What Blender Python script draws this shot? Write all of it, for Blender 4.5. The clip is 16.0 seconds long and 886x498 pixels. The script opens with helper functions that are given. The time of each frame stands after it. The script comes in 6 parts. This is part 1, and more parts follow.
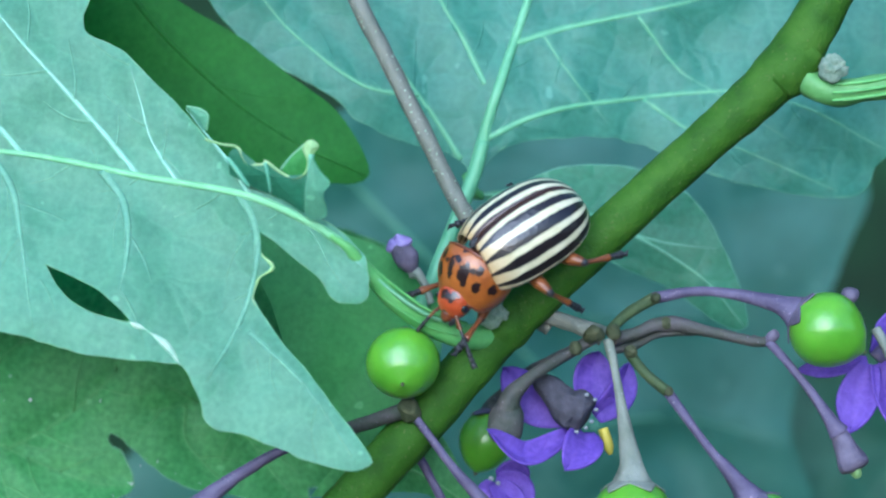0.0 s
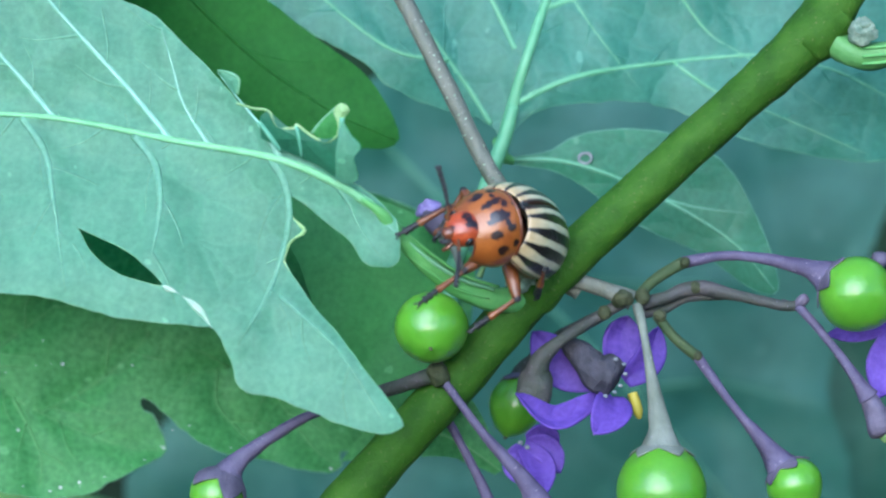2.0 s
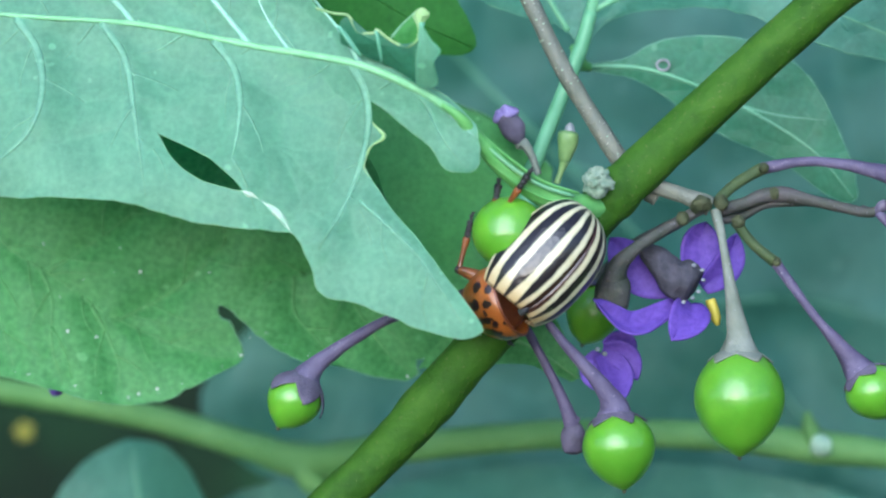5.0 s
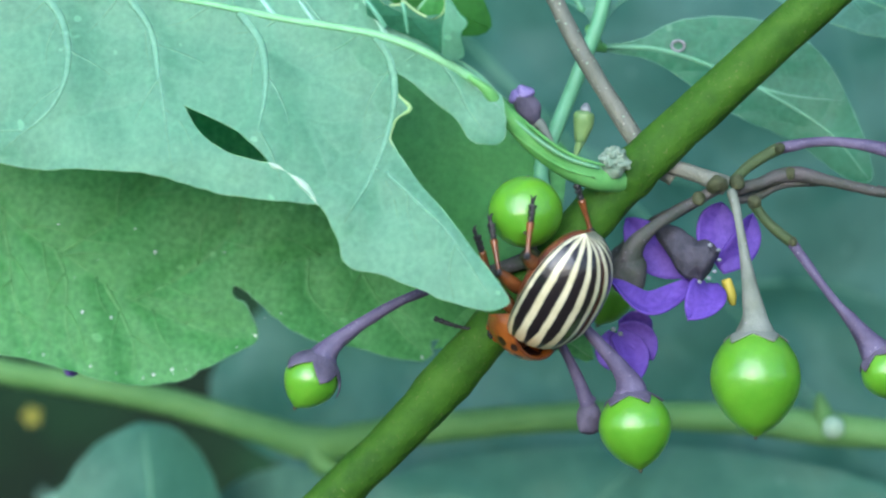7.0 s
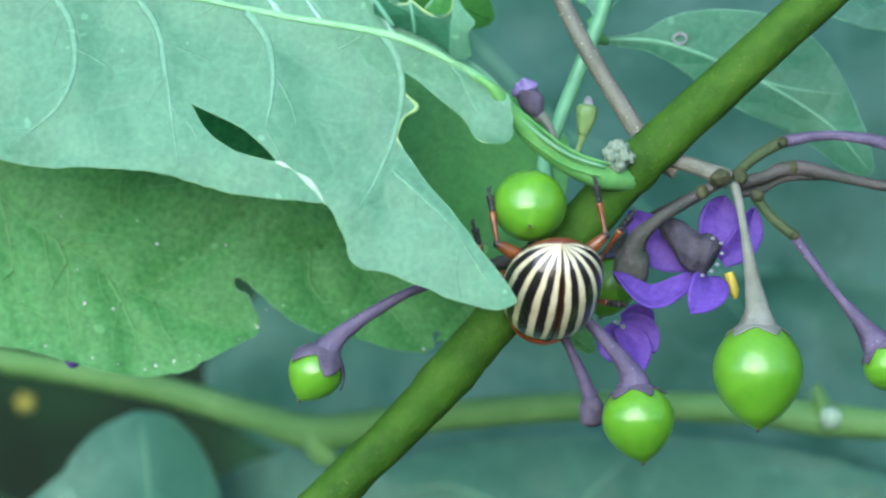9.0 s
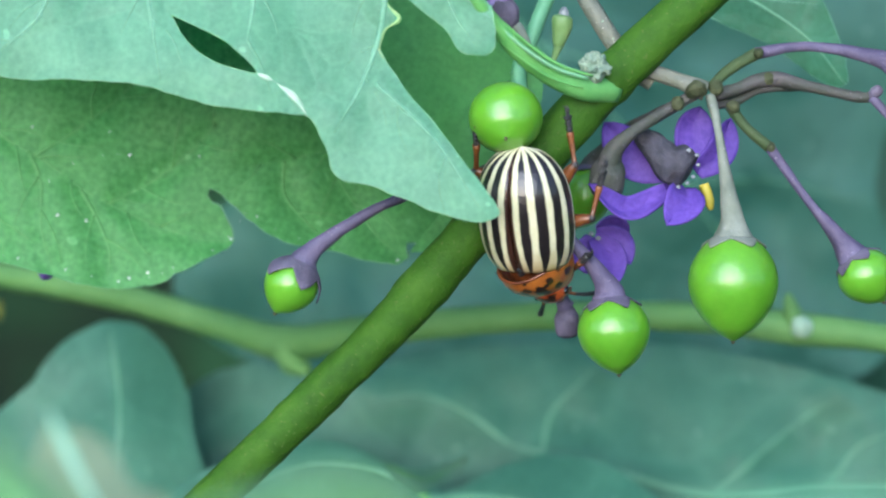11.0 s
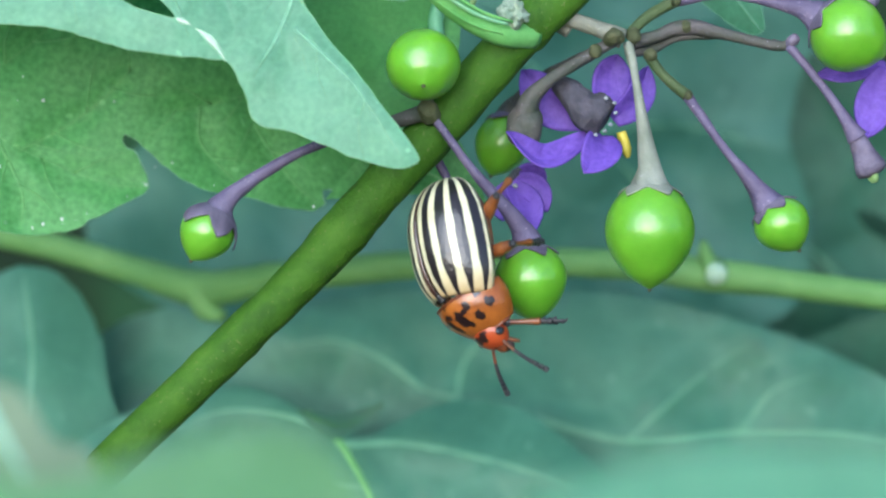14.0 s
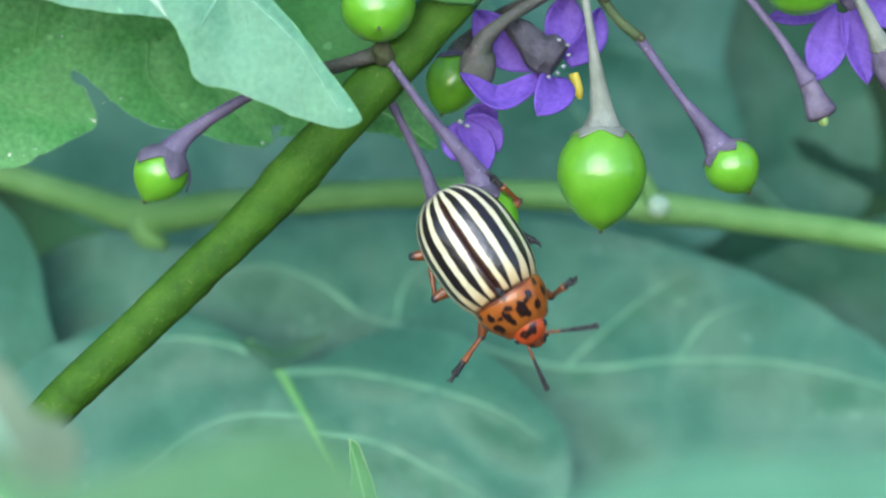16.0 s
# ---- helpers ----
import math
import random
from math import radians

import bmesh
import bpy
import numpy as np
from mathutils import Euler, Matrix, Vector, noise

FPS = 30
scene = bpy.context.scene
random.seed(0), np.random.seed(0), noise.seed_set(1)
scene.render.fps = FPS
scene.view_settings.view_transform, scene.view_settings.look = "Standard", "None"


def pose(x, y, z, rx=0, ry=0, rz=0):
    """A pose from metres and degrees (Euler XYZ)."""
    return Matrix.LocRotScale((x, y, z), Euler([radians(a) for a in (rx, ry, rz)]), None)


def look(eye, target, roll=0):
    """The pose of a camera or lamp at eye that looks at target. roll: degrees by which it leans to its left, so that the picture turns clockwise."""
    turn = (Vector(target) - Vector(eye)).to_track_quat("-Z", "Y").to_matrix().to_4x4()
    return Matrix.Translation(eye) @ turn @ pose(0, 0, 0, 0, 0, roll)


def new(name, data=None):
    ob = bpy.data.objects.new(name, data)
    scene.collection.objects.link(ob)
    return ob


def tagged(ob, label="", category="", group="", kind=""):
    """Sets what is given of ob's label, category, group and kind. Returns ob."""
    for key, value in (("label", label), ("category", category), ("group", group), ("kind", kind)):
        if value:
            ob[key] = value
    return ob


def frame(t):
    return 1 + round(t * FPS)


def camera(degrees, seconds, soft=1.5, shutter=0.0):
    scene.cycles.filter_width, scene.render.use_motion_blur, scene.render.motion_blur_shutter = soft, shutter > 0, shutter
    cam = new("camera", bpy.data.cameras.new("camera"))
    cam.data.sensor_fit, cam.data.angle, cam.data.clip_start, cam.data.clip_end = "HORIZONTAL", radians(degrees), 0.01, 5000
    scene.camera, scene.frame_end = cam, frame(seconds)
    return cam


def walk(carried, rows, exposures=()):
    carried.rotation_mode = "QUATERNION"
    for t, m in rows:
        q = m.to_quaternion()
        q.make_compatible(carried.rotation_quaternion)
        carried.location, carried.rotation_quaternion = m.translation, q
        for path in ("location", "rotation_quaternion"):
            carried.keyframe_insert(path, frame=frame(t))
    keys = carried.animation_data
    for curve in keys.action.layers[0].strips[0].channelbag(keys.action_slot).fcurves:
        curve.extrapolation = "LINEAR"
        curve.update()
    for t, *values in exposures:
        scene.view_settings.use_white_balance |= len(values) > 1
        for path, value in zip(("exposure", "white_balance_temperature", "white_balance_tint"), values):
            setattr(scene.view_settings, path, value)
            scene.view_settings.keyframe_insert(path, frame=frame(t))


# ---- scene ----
LIFT = 0.45  # the plant's middle stands 45 cm over the ground

# ---- camera ----
cam = camera(20.0, 16.0, soft=2.2, shutter=0.5)
cam.data.dof.use_dof = True
cam.data.dof.focus_distance = 0.154
cam.data.dof.aperture_fstop = 40.0
# seconds, eye in metres, yaw, pitch and roll in degrees
PATH = [
    (0, -0.00000, -0.15500, 0.45000, 0.001, 0.001, -0.000),
    (0.5, 0.00155, -0.15482, 0.45020, 0.771, -0.485, -0.040),
    (1, 0.00177, -0.15474, 0.45057, 1.054, -0.866, -0.086),
    (1.5, 0.00175, -0.15496, 0.45009, 1.212, -0.821, -0.098),
    (2, 0.00147, -0.15513, 0.44991, 1.202, -0.772, -0.078),
    (2.5, 0.00051, -0.15518, 0.44949, 1.230, -0.713, -0.139),
    (3, 0.00076, -0.15512, 0.44866, 1.809, -0.869, -0.062),
    (3.5, 0.00098, -0.15478, 0.44814, 2.233, -1.412, -0.090),
    (4, 0.00105, -0.15486, 0.44809, 2.551, -1.797, -0.113),
    (6.5, 0.00018, -0.15490, 0.44773, 2.851, -2.456, -0.057),
    (7, -0.00029, -0.15501, 0.44729, 2.690, -2.414, -0.049),
    (7.5, -0.00054, -0.15499, 0.44774, 2.586, -2.660, -0.046),
    (8, -0.00060, -0.15498, 0.44807, 2.580, -2.756, 0.010),
    (8.5, -0.00101, -0.15505, 0.44804, 2.485, -2.784, 0.019),
    (9, -0.00182, -0.15533, 0.44822, 2.200, -2.912, 0.063),
    (9.5, -0.00260, -0.15516, 0.44849, 1.982, -3.430, 0.154),
    (10, -0.00260, -0.15497, 0.44891, 1.739, -4.302, 0.143),
    (12.5, -0.00448, -0.15508, 0.44882, 0.224, -5.613, 0.321),
    (13, -0.00472, -0.15490, 0.44893, -0.235, -6.040, 0.497),
    (13.5, -0.00460, -0.15484, 0.44886, -0.855, -6.432, 0.384),
    (14, -0.00355, -0.15458, 0.44929, -0.905, -6.529, 0.394),
    (14.5, -0.00347, -0.15460, 0.44971, -1.330, -7.233, 0.601),
    (15, -0.00289, -0.15440, 0.45001, -1.831, -8.242, 0.654),
    (15.5, -0.00364, -0.15424, 0.45092, -2.371, -8.837, 0.882),
    (16, -0.00666, -0.15435, 0.45259, -3.178, -9.076, 0.976),
]


def camera_pose(x, y, z, yaw, pitch, roll):
    return pose(x, y, z, 0, 0, yaw) @ pose(0, 0, 0, 90 + pitch, 0, 0) @ pose(0, 0, 0, 0, 0, roll)


walk(cam, [(t, camera_pose(*row)) for t, *row in PATH],
     [(0.0, 0.96, 4720, 9.5), (2.0, 0.98, 4860, 10), (3.5, 0.99, 5000, 10), (6.5, 1.06, 5240, 10.5), (9.0, 1.08, 5340, 10.5), (12.5, 1.2, 5380, 10.5), (16.0, 1.2, 5480, 10)])

# ---- light ----
world = bpy.data.worlds.new("sky")
scene.world = world
world.use_nodes = True
wn = world.node_tree.nodes
sky = wn.new("ShaderNodeTexSky")
sky.sky_type = "NISHITA"
sky.sun_disc = False
sky.sun_elevation, sky.sun_rotation = radians(18), radians(194)
wn["Background"].inputs["Strength"].default_value = 0.15
world.node_tree.links.new(sky.outputs["Color"], wn["Background"].inputs["Color"])
sun = new("sun", bpy.data.lights.new("sun", "SUN"))
sun.data.energy, sun.data.angle, sun.data.color = 2.2, radians(62), (1.0, 0.96, 0.88)
sun.matrix_world = look((-0.24, -0.95, 0.77), (0, 0, 0.45))


# ---- materials ----
def material(name, rough=0.5, coat=0.0, spec=0.5):
    m = bpy.data.materials.new(name)
    m.use_nodes = True
    b = m.node_tree.nodes["Principled BSDF"]
    b.inputs["Roughness"].default_value = rough
    b.inputs["Coat Weight"].default_value = coat
    b.inputs["Coat Roughness"].default_value = 0.12
    b.inputs["Specular IOR Level"].default_value = spec
    return m, m.node_tree.nodes, m.node_tree.links, b


def noise_ramp(m, coords, scale, stops, detail=4.0, rough=0.6):
    """A noise of that many bumps a metre, coloured by stops of (position, colour)."""
    n, l = m.node_tree.nodes, m.node_tree.links
    tex = n.new("ShaderNodeTexNoise")
    tex.inputs["Scale"].default_value, tex.inputs["Detail"].default_value, tex.inputs["Roughness"].default_value = scale, detail, rough
    l.new(coords, tex.inputs["Vector"])
    ramp = n.new("ShaderNodeValToRGB")
    while len(ramp.color_ramp.elements) < len(stops):
        ramp.color_ramp.elements.new(0.5)
    for e, (p, c) in zip(ramp.color_ramp.elements, stops):
        e.position, e.color = p, (*c, 1)
    l.new(tex.outputs["Fac"], ramp.inputs["Fac"])
    return ramp.outputs["Color"], tex.outputs["Fac"]


def mixed(m, fac, a, b, mode="MIX"):
    n, l = m.node_tree.nodes, m.node_tree.links
    x = n.new("ShaderNodeMix")
    x.data_type, x.blend_type = "RGBA", mode
    for socket, v in ((x.inputs[0], fac), (x.inputs[6], a), (x.inputs[7], b)):
        if isinstance(v, bpy.types.NodeSocket):
            l.new(v, socket)
        elif isinstance(v, tuple):
            socket.default_value = (*v, 1)
        else:
            socket.default_value = v
    return x.outputs[2]


def calc(m, op, a, b=0.0, c=0.0):
    n, l = m.node_tree.nodes, m.node_tree.links
    x = n.new("ShaderNodeMath")
    x.operation = op
    for socket, v in zip(x.inputs, (a, b, c)):
        if isinstance(v, bpy.types.NodeSocket):
            l.new(v, socket)
        else:
            socket.default_value = v
    return x.outputs[0]


def bumped(m, height, strength, distance):
    n, l = m.node_tree.nodes, m.node_tree.links
    x = n.new("ShaderNodeBump")
    x.inputs["Strength"].default_value, x.inputs["Distance"].default_value = strength, distance
    l.new(height, x.inputs["Height"])
    l.new(x.outputs["Normal"], n["Principled BSDF"].inputs["Normal"])


def leaf_material(name, dark, light, veined, through_light, rough=0.45, net=260.0, glow=(1.0, 1.15, 0.5), relief=0.15, spec=0.4, speckle=0.3):
    """A leaf: mottled green, a net of fine veins, cells that bulge between them, and light that comes through."""
    m, n, l, b = material(name, rough, 0.0, spec)
    at = n.new("ShaderNodeTexCoord").outputs["Object"]
    broad, _ = noise_ramp(m, at, 90, [(0.3, dark), (0.7, light)])
    small, _ = noise_ramp(m, at, 420, [(0.32, tuple(0.85 * v for v in dark)), (0.68, tuple(1.1 * v for v in light))], 5, 0.7)
    patch = mixed(m, 0.45, broad, small)
    grain, grain_fac = noise_ramp(m, at, 2600, [(0.3, tuple(0.8 * v for v in dark)), (0.7, tuple(1.12 * v for v in light))], 2)
    colour = mixed(m, speckle, patch, grain)
    warp = n.new("ShaderNodeTexNoise")
    warp.inputs["Scale"].default_value = net * 0.8
    l.new(at, warp.inputs["Vector"])
    moved = n.new("ShaderNodeVectorMath")
    moved.operation = "MULTIPLY_ADD"
    moved.inputs[1].default_value = (0.0022, 0.0022, 0.0022)
    l.new(warp.outputs["Color"], moved.inputs[0])
    l.new(at, moved.inputs[2])
    cells = n.new("ShaderNodeTexVoronoi")
    cells.feature = "DISTANCE_TO_EDGE"
    cells.inputs["Scale"].default_value = net
    l.new(moved.outputs[0], cells.inputs["Vector"])
    edge = n.new("ShaderNodeMapRange")
    edge.inputs["From Max"].default_value = 0.09
    edge.inputs["To Min"].default_value, edge.inputs["To Max"].default_value = veined, 0.0
    l.new(cells.outputs["Distance"], edge.inputs["Value"])
    colour = mixed(m, edge.outputs[0], colour, tuple(min(1.0, 1.25 * v + 0.02) for v in light))
    fleck, _ = noise_ramp(m, at, 700, [(0.735, (0, 0, 0)), (0.76, (1, 1, 1))], 1)
    colour = mixed(m, calc(m, "MULTIPLY", fleck, 0.35), colour, tuple(min(1.0, 1.5 * v + 0.1) for v in light))
    l.new(colour, b.inputs["Base Color"])
    height = calc(m, "MULTIPLY_ADD", grain_fac, 0.12, calc(m, "MINIMUM", cells.outputs["Distance"], 0.25))
    bumped(m, height, relief, 0.0012)
    shine = n.new("ShaderNodeBsdfTranslucent")
    l.new(mixed(m, 1.0, colour, glow, "MULTIPLY"), shine.inputs["Color"])
    both = n.new("ShaderNodeMixShader")
    both.inputs[0].default_value = through_light
    l.new(b.outputs[0], both.inputs[1])
    l.new(shine.outputs[0], both.inputs[2])
    l.new(both.outputs[0], n["Material Output"].inputs["Surface"])
    return m


def skin_material(name, stops, scale, rough, coat=0.0, bump=0.2, speck=None, stretch=(1, 1, 1), speck_at=0.66):
    """A mottled skin: stems, fruit, shell; speck: colour of small dots."""
    m, n, l, b = material(name, rough, coat)
    coords = n.new("ShaderNodeTexCoord").outputs["Object"]
    sized = n.new("ShaderNodeVectorMath")
    sized.operation = "MULTIPLY"
    sized.inputs[1].default_value = stretch
    l.new(coords, sized.inputs[0])
    colour, fac = noise_ramp(m, sized.outputs[0], scale, stops)
    fine, fine_fac = noise_ramp(m, coords, scale * 9, [(speck_at, (0, 0, 0)), (speck_at + 0.08, (1, 1, 1))], 2)
    if speck:
        colour = mixed(m, fine, colour, speck)
    l.new(colour, b.inputs["Base Color"])
    bumped(m, calc(m, "MULTIPLY_ADD", fine_fac, 0.4, fac), bump, 0.0004)
    return m


UNDERSIDE = leaf_material("leaf_underside", (0.134, 0.325, 0.205), (0.215, 0.455, 0.30), 0.15, 0.5, 0.45, 420.0, glow=(1.4, 1.6, 1.25), relief=0.22)
UPPERSIDE = leaf_material("leaf_upperside", (0.060, 0.242, 0.055), (0.118, 0.352, 0.106), 0.16, 0.35, 0.5, 900.0, relief=0.07, spec=0.3, speckle=0.6)
UPPER_VEIN = leaf_material("leaf_upper_vein", (0.085, 0.28, 0.07), (0.15, 0.385, 0.125), 0.0, 0.3, 0.5, 900.0, relief=0.05, spec=0.3)
# Darker, bluer copy of the underside, with shade put into the colour.
SHADED_UNDERSIDE = leaf_material("leaf_underside_shaded", (0.05, 0.188, 0.122), (0.088, 0.275, 0.19), 0.16, 0.3, 0.45, 420.0, relief=0.2)
MID_LEAF = leaf_material("leaf_mid_green", (0.06, 0.235, 0.05), (0.105, 0.34, 0.085), 0.08, 0.3, 0.5, 650.0, relief=0.05, spec=0.25)
# Deep green that holds a leaf's shade in its base colour.
SHADED_LEAF = leaf_material("leaf_shaded_green", (0.018, 0.092, 0.010), (0.034, 0.14, 0.018), 0.05, 0.12, 0.65, relief=0.08, spec=0.15)
TOP_VEIN = skin_material("blue_green_rib", [(0.3, (0.10, 0.30, 0.14)), (0.7, (0.155, 0.38, 0.20))], 600, 0.5)
MIDRIB = skin_material("pale_green_midrib", [(0.3, (0.16, 0.40, 0.165)), (0.7, (0.235, 0.50, 0.245))], 700, 0.5)
SOFT_RIB = leaf_material("soft_rib", (0.165, 0.40, 0.25), (0.265, 0.53, 0.36), 0.0, 0.36, 0.5, 420.0)
FINE_VEIN = leaf_material("fine_vein", (0.134, 0.352, 0.222), (0.215, 0.48, 0.32), 0.0, 0.36, 0.5, 420.0)
# Fine veins darkened by the same painted shade as the top leaf.
SHADED_VEIN = leaf_material("fine_shaded_vein", (0.062, 0.22, 0.142), (0.105, 0.31, 0.212), 0.0, 0.3, 0.5, 420.0)
BERRY_LEAF = leaf_material("leaf_yellow_green", (0.05, 0.19, 0.05), (0.09, 0.27, 0.085), 0.1, 0.3, 0.5, 700.0)
SOFT_GREEN = leaf_material("leaf_soft_green", (0.042, 0.16, 0.048), (0.074, 0.225, 0.084), 0.1, 0.3, 0.5, 500.0, relief=0.08)
DRY_PALE = leaf_material("leaf_pale_grey_green", (0.13, 0.21, 0.12), (0.21, 0.29, 0.175), 0.1, 0.3, 0.6, 500.0, relief=0.08)
OLIVE_PEDICEL = skin_material("olive_green_pedicel", [(0.3, (0.034, 0.058, 0.02)), (0.7, (0.075, 0.105, 0.042))], 500, 0.6, 0, 0.5, (0.12, 0.12, 0.08))
GREY_LEAF = leaf_material("leaf_grey_green", (0.034, 0.15, 0.075), (0.062, 0.225, 0.12), 0.14, 0.3, 0.45, 500.0)
FAR_LEAF = leaf_material("leaf_blue_green", (0.034, 0.132, 0.08), (0.072, 0.215, 0.136), 0.22, 0.2, 0.5, 110.0, relief=0.5)
PALE_FAR = leaf_material("leaf_pale_blue_green", (0.032, 0.128, 0.086), (0.062, 0.193, 0.133), 0.2, 0.2, 0.5, 110.0, relief=0.5)
# Far leaf copy, darkened so the thicket's shade is in the colour.
SHADED_FAR = leaf_material("leaf_blue_green_shaded", (0.015, 0.078, 0.042), (0.034, 0.13, 0.074), 0.2, 0.2, 0.55, 110.0, relief=0.5)
# Near-black green paints deep shade onto one narrow far leaf.
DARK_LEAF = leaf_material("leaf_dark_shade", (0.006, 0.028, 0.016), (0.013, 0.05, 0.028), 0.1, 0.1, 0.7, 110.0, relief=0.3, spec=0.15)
VEIN = skin_material("pale_vein", [(0.3, (0.22, 0.47, 0.31)), (0.7, (0.31, 0.56, 0.40))], 900, 0.5)
FAR_VEIN = skin_material("blue_green_vein", [(0.3, (0.11, 0.30, 0.16)), (0.7, (0.17, 0.40, 0.23))], 300, 0.55)
SOFT_VEIN = skin_material("soft_vein", [(0.3, (0.13, 0.365, 0.215)), (0.7, (0.19, 0.46, 0.30))], 900, 0.5)
RIB = skin_material("green_rib", [(0.3, (0.105, 0.32, 0.075)), (0.7, (0.17, 0.415, 0.115))], 900, 0.5)
OLIVE_GREEN = skin_material("dull_green_stalk", [(0.3, (0.085, 0.235, 0.05)), (0.7, (0.14, 0.32, 0.09))], 700, 0.55)
SCAR = skin_material("pale_scar", [(0.3, (0.27, 0.45, 0.30)), (0.7, (0.44, 0.57, 0.42))], 1500, 0.7)
STEM = skin_material("green_stem", [(0.25, (0.019, 0.062, 0.003)), (0.5, (0.038, 0.105, 0.005)), (0.75, (0.06, 0.138, 0.010))], 420, 0.72, 0.0, 0.5, (0.095, 0.13, 0.03), (1, 1, 1), 0.64)
VINE = skin_material("vine_stem", [(0.25, (0.085, 0.205, 0.052)), (0.75, (0.155, 0.31, 0.096))], 200, 0.6)
BROWN_STEM = skin_material("brown_stem", [(0.3, (0.10, 0.115, 0.08)), (0.7, (0.18, 0.185, 0.145))], 600, 0.6, 0, 0.5, (0.45, 0.43, 0.38), (1, 1, 0.4))
NODE = skin_material("dark_node", [(0.3, (0.035, 0.048, 0.018)), (0.7, (0.085, 0.09, 0.045))], 900, 0.65, 0, 0.8, (0.12, 0.11, 0.07))
PEDICEL = skin_material("violet_pedicel", [(0.3, (0.066, 0.054, 0.098)), (0.7, (0.135, 0.115, 0.185))], 500, 0.6, 0, 0.4, (0.26, 0.23, 0.30))
GREY_PEDICEL = skin_material("grey_green_pedicel", [(0.3, (0.14, 0.165, 0.125)), (0.7, (0.23, 0.25, 0.21))], 500, 0.6, 0, 0.4, (0.34, 0.32, 0.36))
DARK_PEDICEL = skin_material("dark_pedicel", [(0.3, (0.04, 0.052, 0.035)), (0.7, (0.095, 0.085, 0.085))], 500, 0.6, 0, 0.5, (0.18, 0.16, 0.19))
CALYX = skin_material("violet_grey_calyx", [(0.3, (0.06, 0.052, 0.078)), (0.7, (0.15, 0.13, 0.185))], 600, 0.6, 0, 0.5)
BERRY = skin_material("green_berry", [(0.25, (0.082, 0.25, 0.008)), (0.75, (0.15, 0.375, 0.02))], 260, 0.32, 0.4, 0.2)
PETAL = leaf_material("violet_petal", (0.10, 0.05, 0.35), (0.215, 0.12, 0.55), 0.14, 0.35, 0.55, 700.0, (1.0, 0.9, 1.1), spec=0.25)
PETAL_BASE = skin_material("dark_violet_throat", [(0.3, (0.03, 0.03, 0.04)), (0.7, (0.085, 0.08, 0.105))], 1100, 0.7, 0, 1.0, (0.2, 0.2, 0.2), (1, 1, 1), 0.7)
ANTHER = skin_material("yellow_anther", [(0.3, (0.34, 0.30, 0.02)), (0.7, (0.52, 0.44, 0.05))], 700, 0.5)
WHITE_DOT = skin_material("pale_dot", [(0.3, (0.17, 0.19, 0.20)), (0.7, (0.33, 0.35, 0.37))], 2000, 0.6)
BUD_PETAL = skin_material("dull_violet_bud", [(0.35, (0.10, 0.06, 0.26)), (0.65, (0.26, 0.20, 0.42))], 700, 0.5, 0, 0.3, (0.5, 0.46, 0.6))
GLINT = skin_material("white_glint_speck", [(0.3, (0.55, 0.6, 0.55)), (0.7, (0.8, 0.82, 0.78))], 2000, 0.3)
FUZZ = skin_material("grey_green_fuzz", [(0.3, (0.20, 0.32, 0.22)), (0.7, (0.44, 0.54, 0.40))], 2200, 0.8, 0, 1.0)
PALE_EDGE = skin_material("pale_leaf_edge", [(0.3, (0.15, 0.38, 0.18)), (0.7, (0.25, 0.48, 0.26))], 900, 0.6)
CRUST = skin_material("yellow_green_crust", [(0.3, (0.22, 0.42, 0.12)), (0.7, (0.38, 0.54, 0.26))], 700, 0.7, 0, 0.6)
DIM_YELLOW = skin_material("dull_yellow_petal", [(0.3, (0.20, 0.20, 0.02)), (0.7, (0.34, 0.32, 0.04))], 500, 0.6)
BUD = skin_material("green_bud", [(0.3, (0.13, 0.24, 0.07)), (0.7, (0.22, 0.34, 0.12))], 500, 0.45)
for dull in (STEM, OLIVE_PEDICEL, NODE, PEDICEL, GREY_PEDICEL, DARK_PEDICEL, CALYX, VINE):
    dull.node_tree.nodes["Principled BSDF"].inputs["Specular IOR Level"].default_value = 0.22
for fleshy, depth in ((BERRY, 0.0012),):
    flesh = fleshy.node_tree.nodes["Principled BSDF"].inputs
    flesh["Subsurface Weight"].default_value, flesh["Subsurface Scale"].default_value = 0.25, depth
    flesh["Subsurface Radius"].default_value = (0.5, 1.0, 0.2)
SOIL = skin_material("soil", [(0.3, (0.02, 0.03, 0.012)), (0.7, (0.06, 0.06, 0.03))], 30, 0.9)
# Near-black greens put the thicket's shade into the foliage colour.
HEDGE = skin_material("far_foliage_shaded", [(0.4, (0.002, 0.010, 0.002)), (0.58, (0.006, 0.032, 0.008)), (0.75, (0.02, 0.085, 0.03))], 22, 1.0)


# ---- building ----
def metres(p):
    return Vector((p[0] * 0.001, p[1] * 0.001, p[2] * 0.001 + LIFT))


def empty(name, base, label, category, group="", kind=""):
    ob = new(name)
    ob.empty_display_size = 0.002
    ob.location = metres(base)
    return tagged(ob, label, category, group, kind)


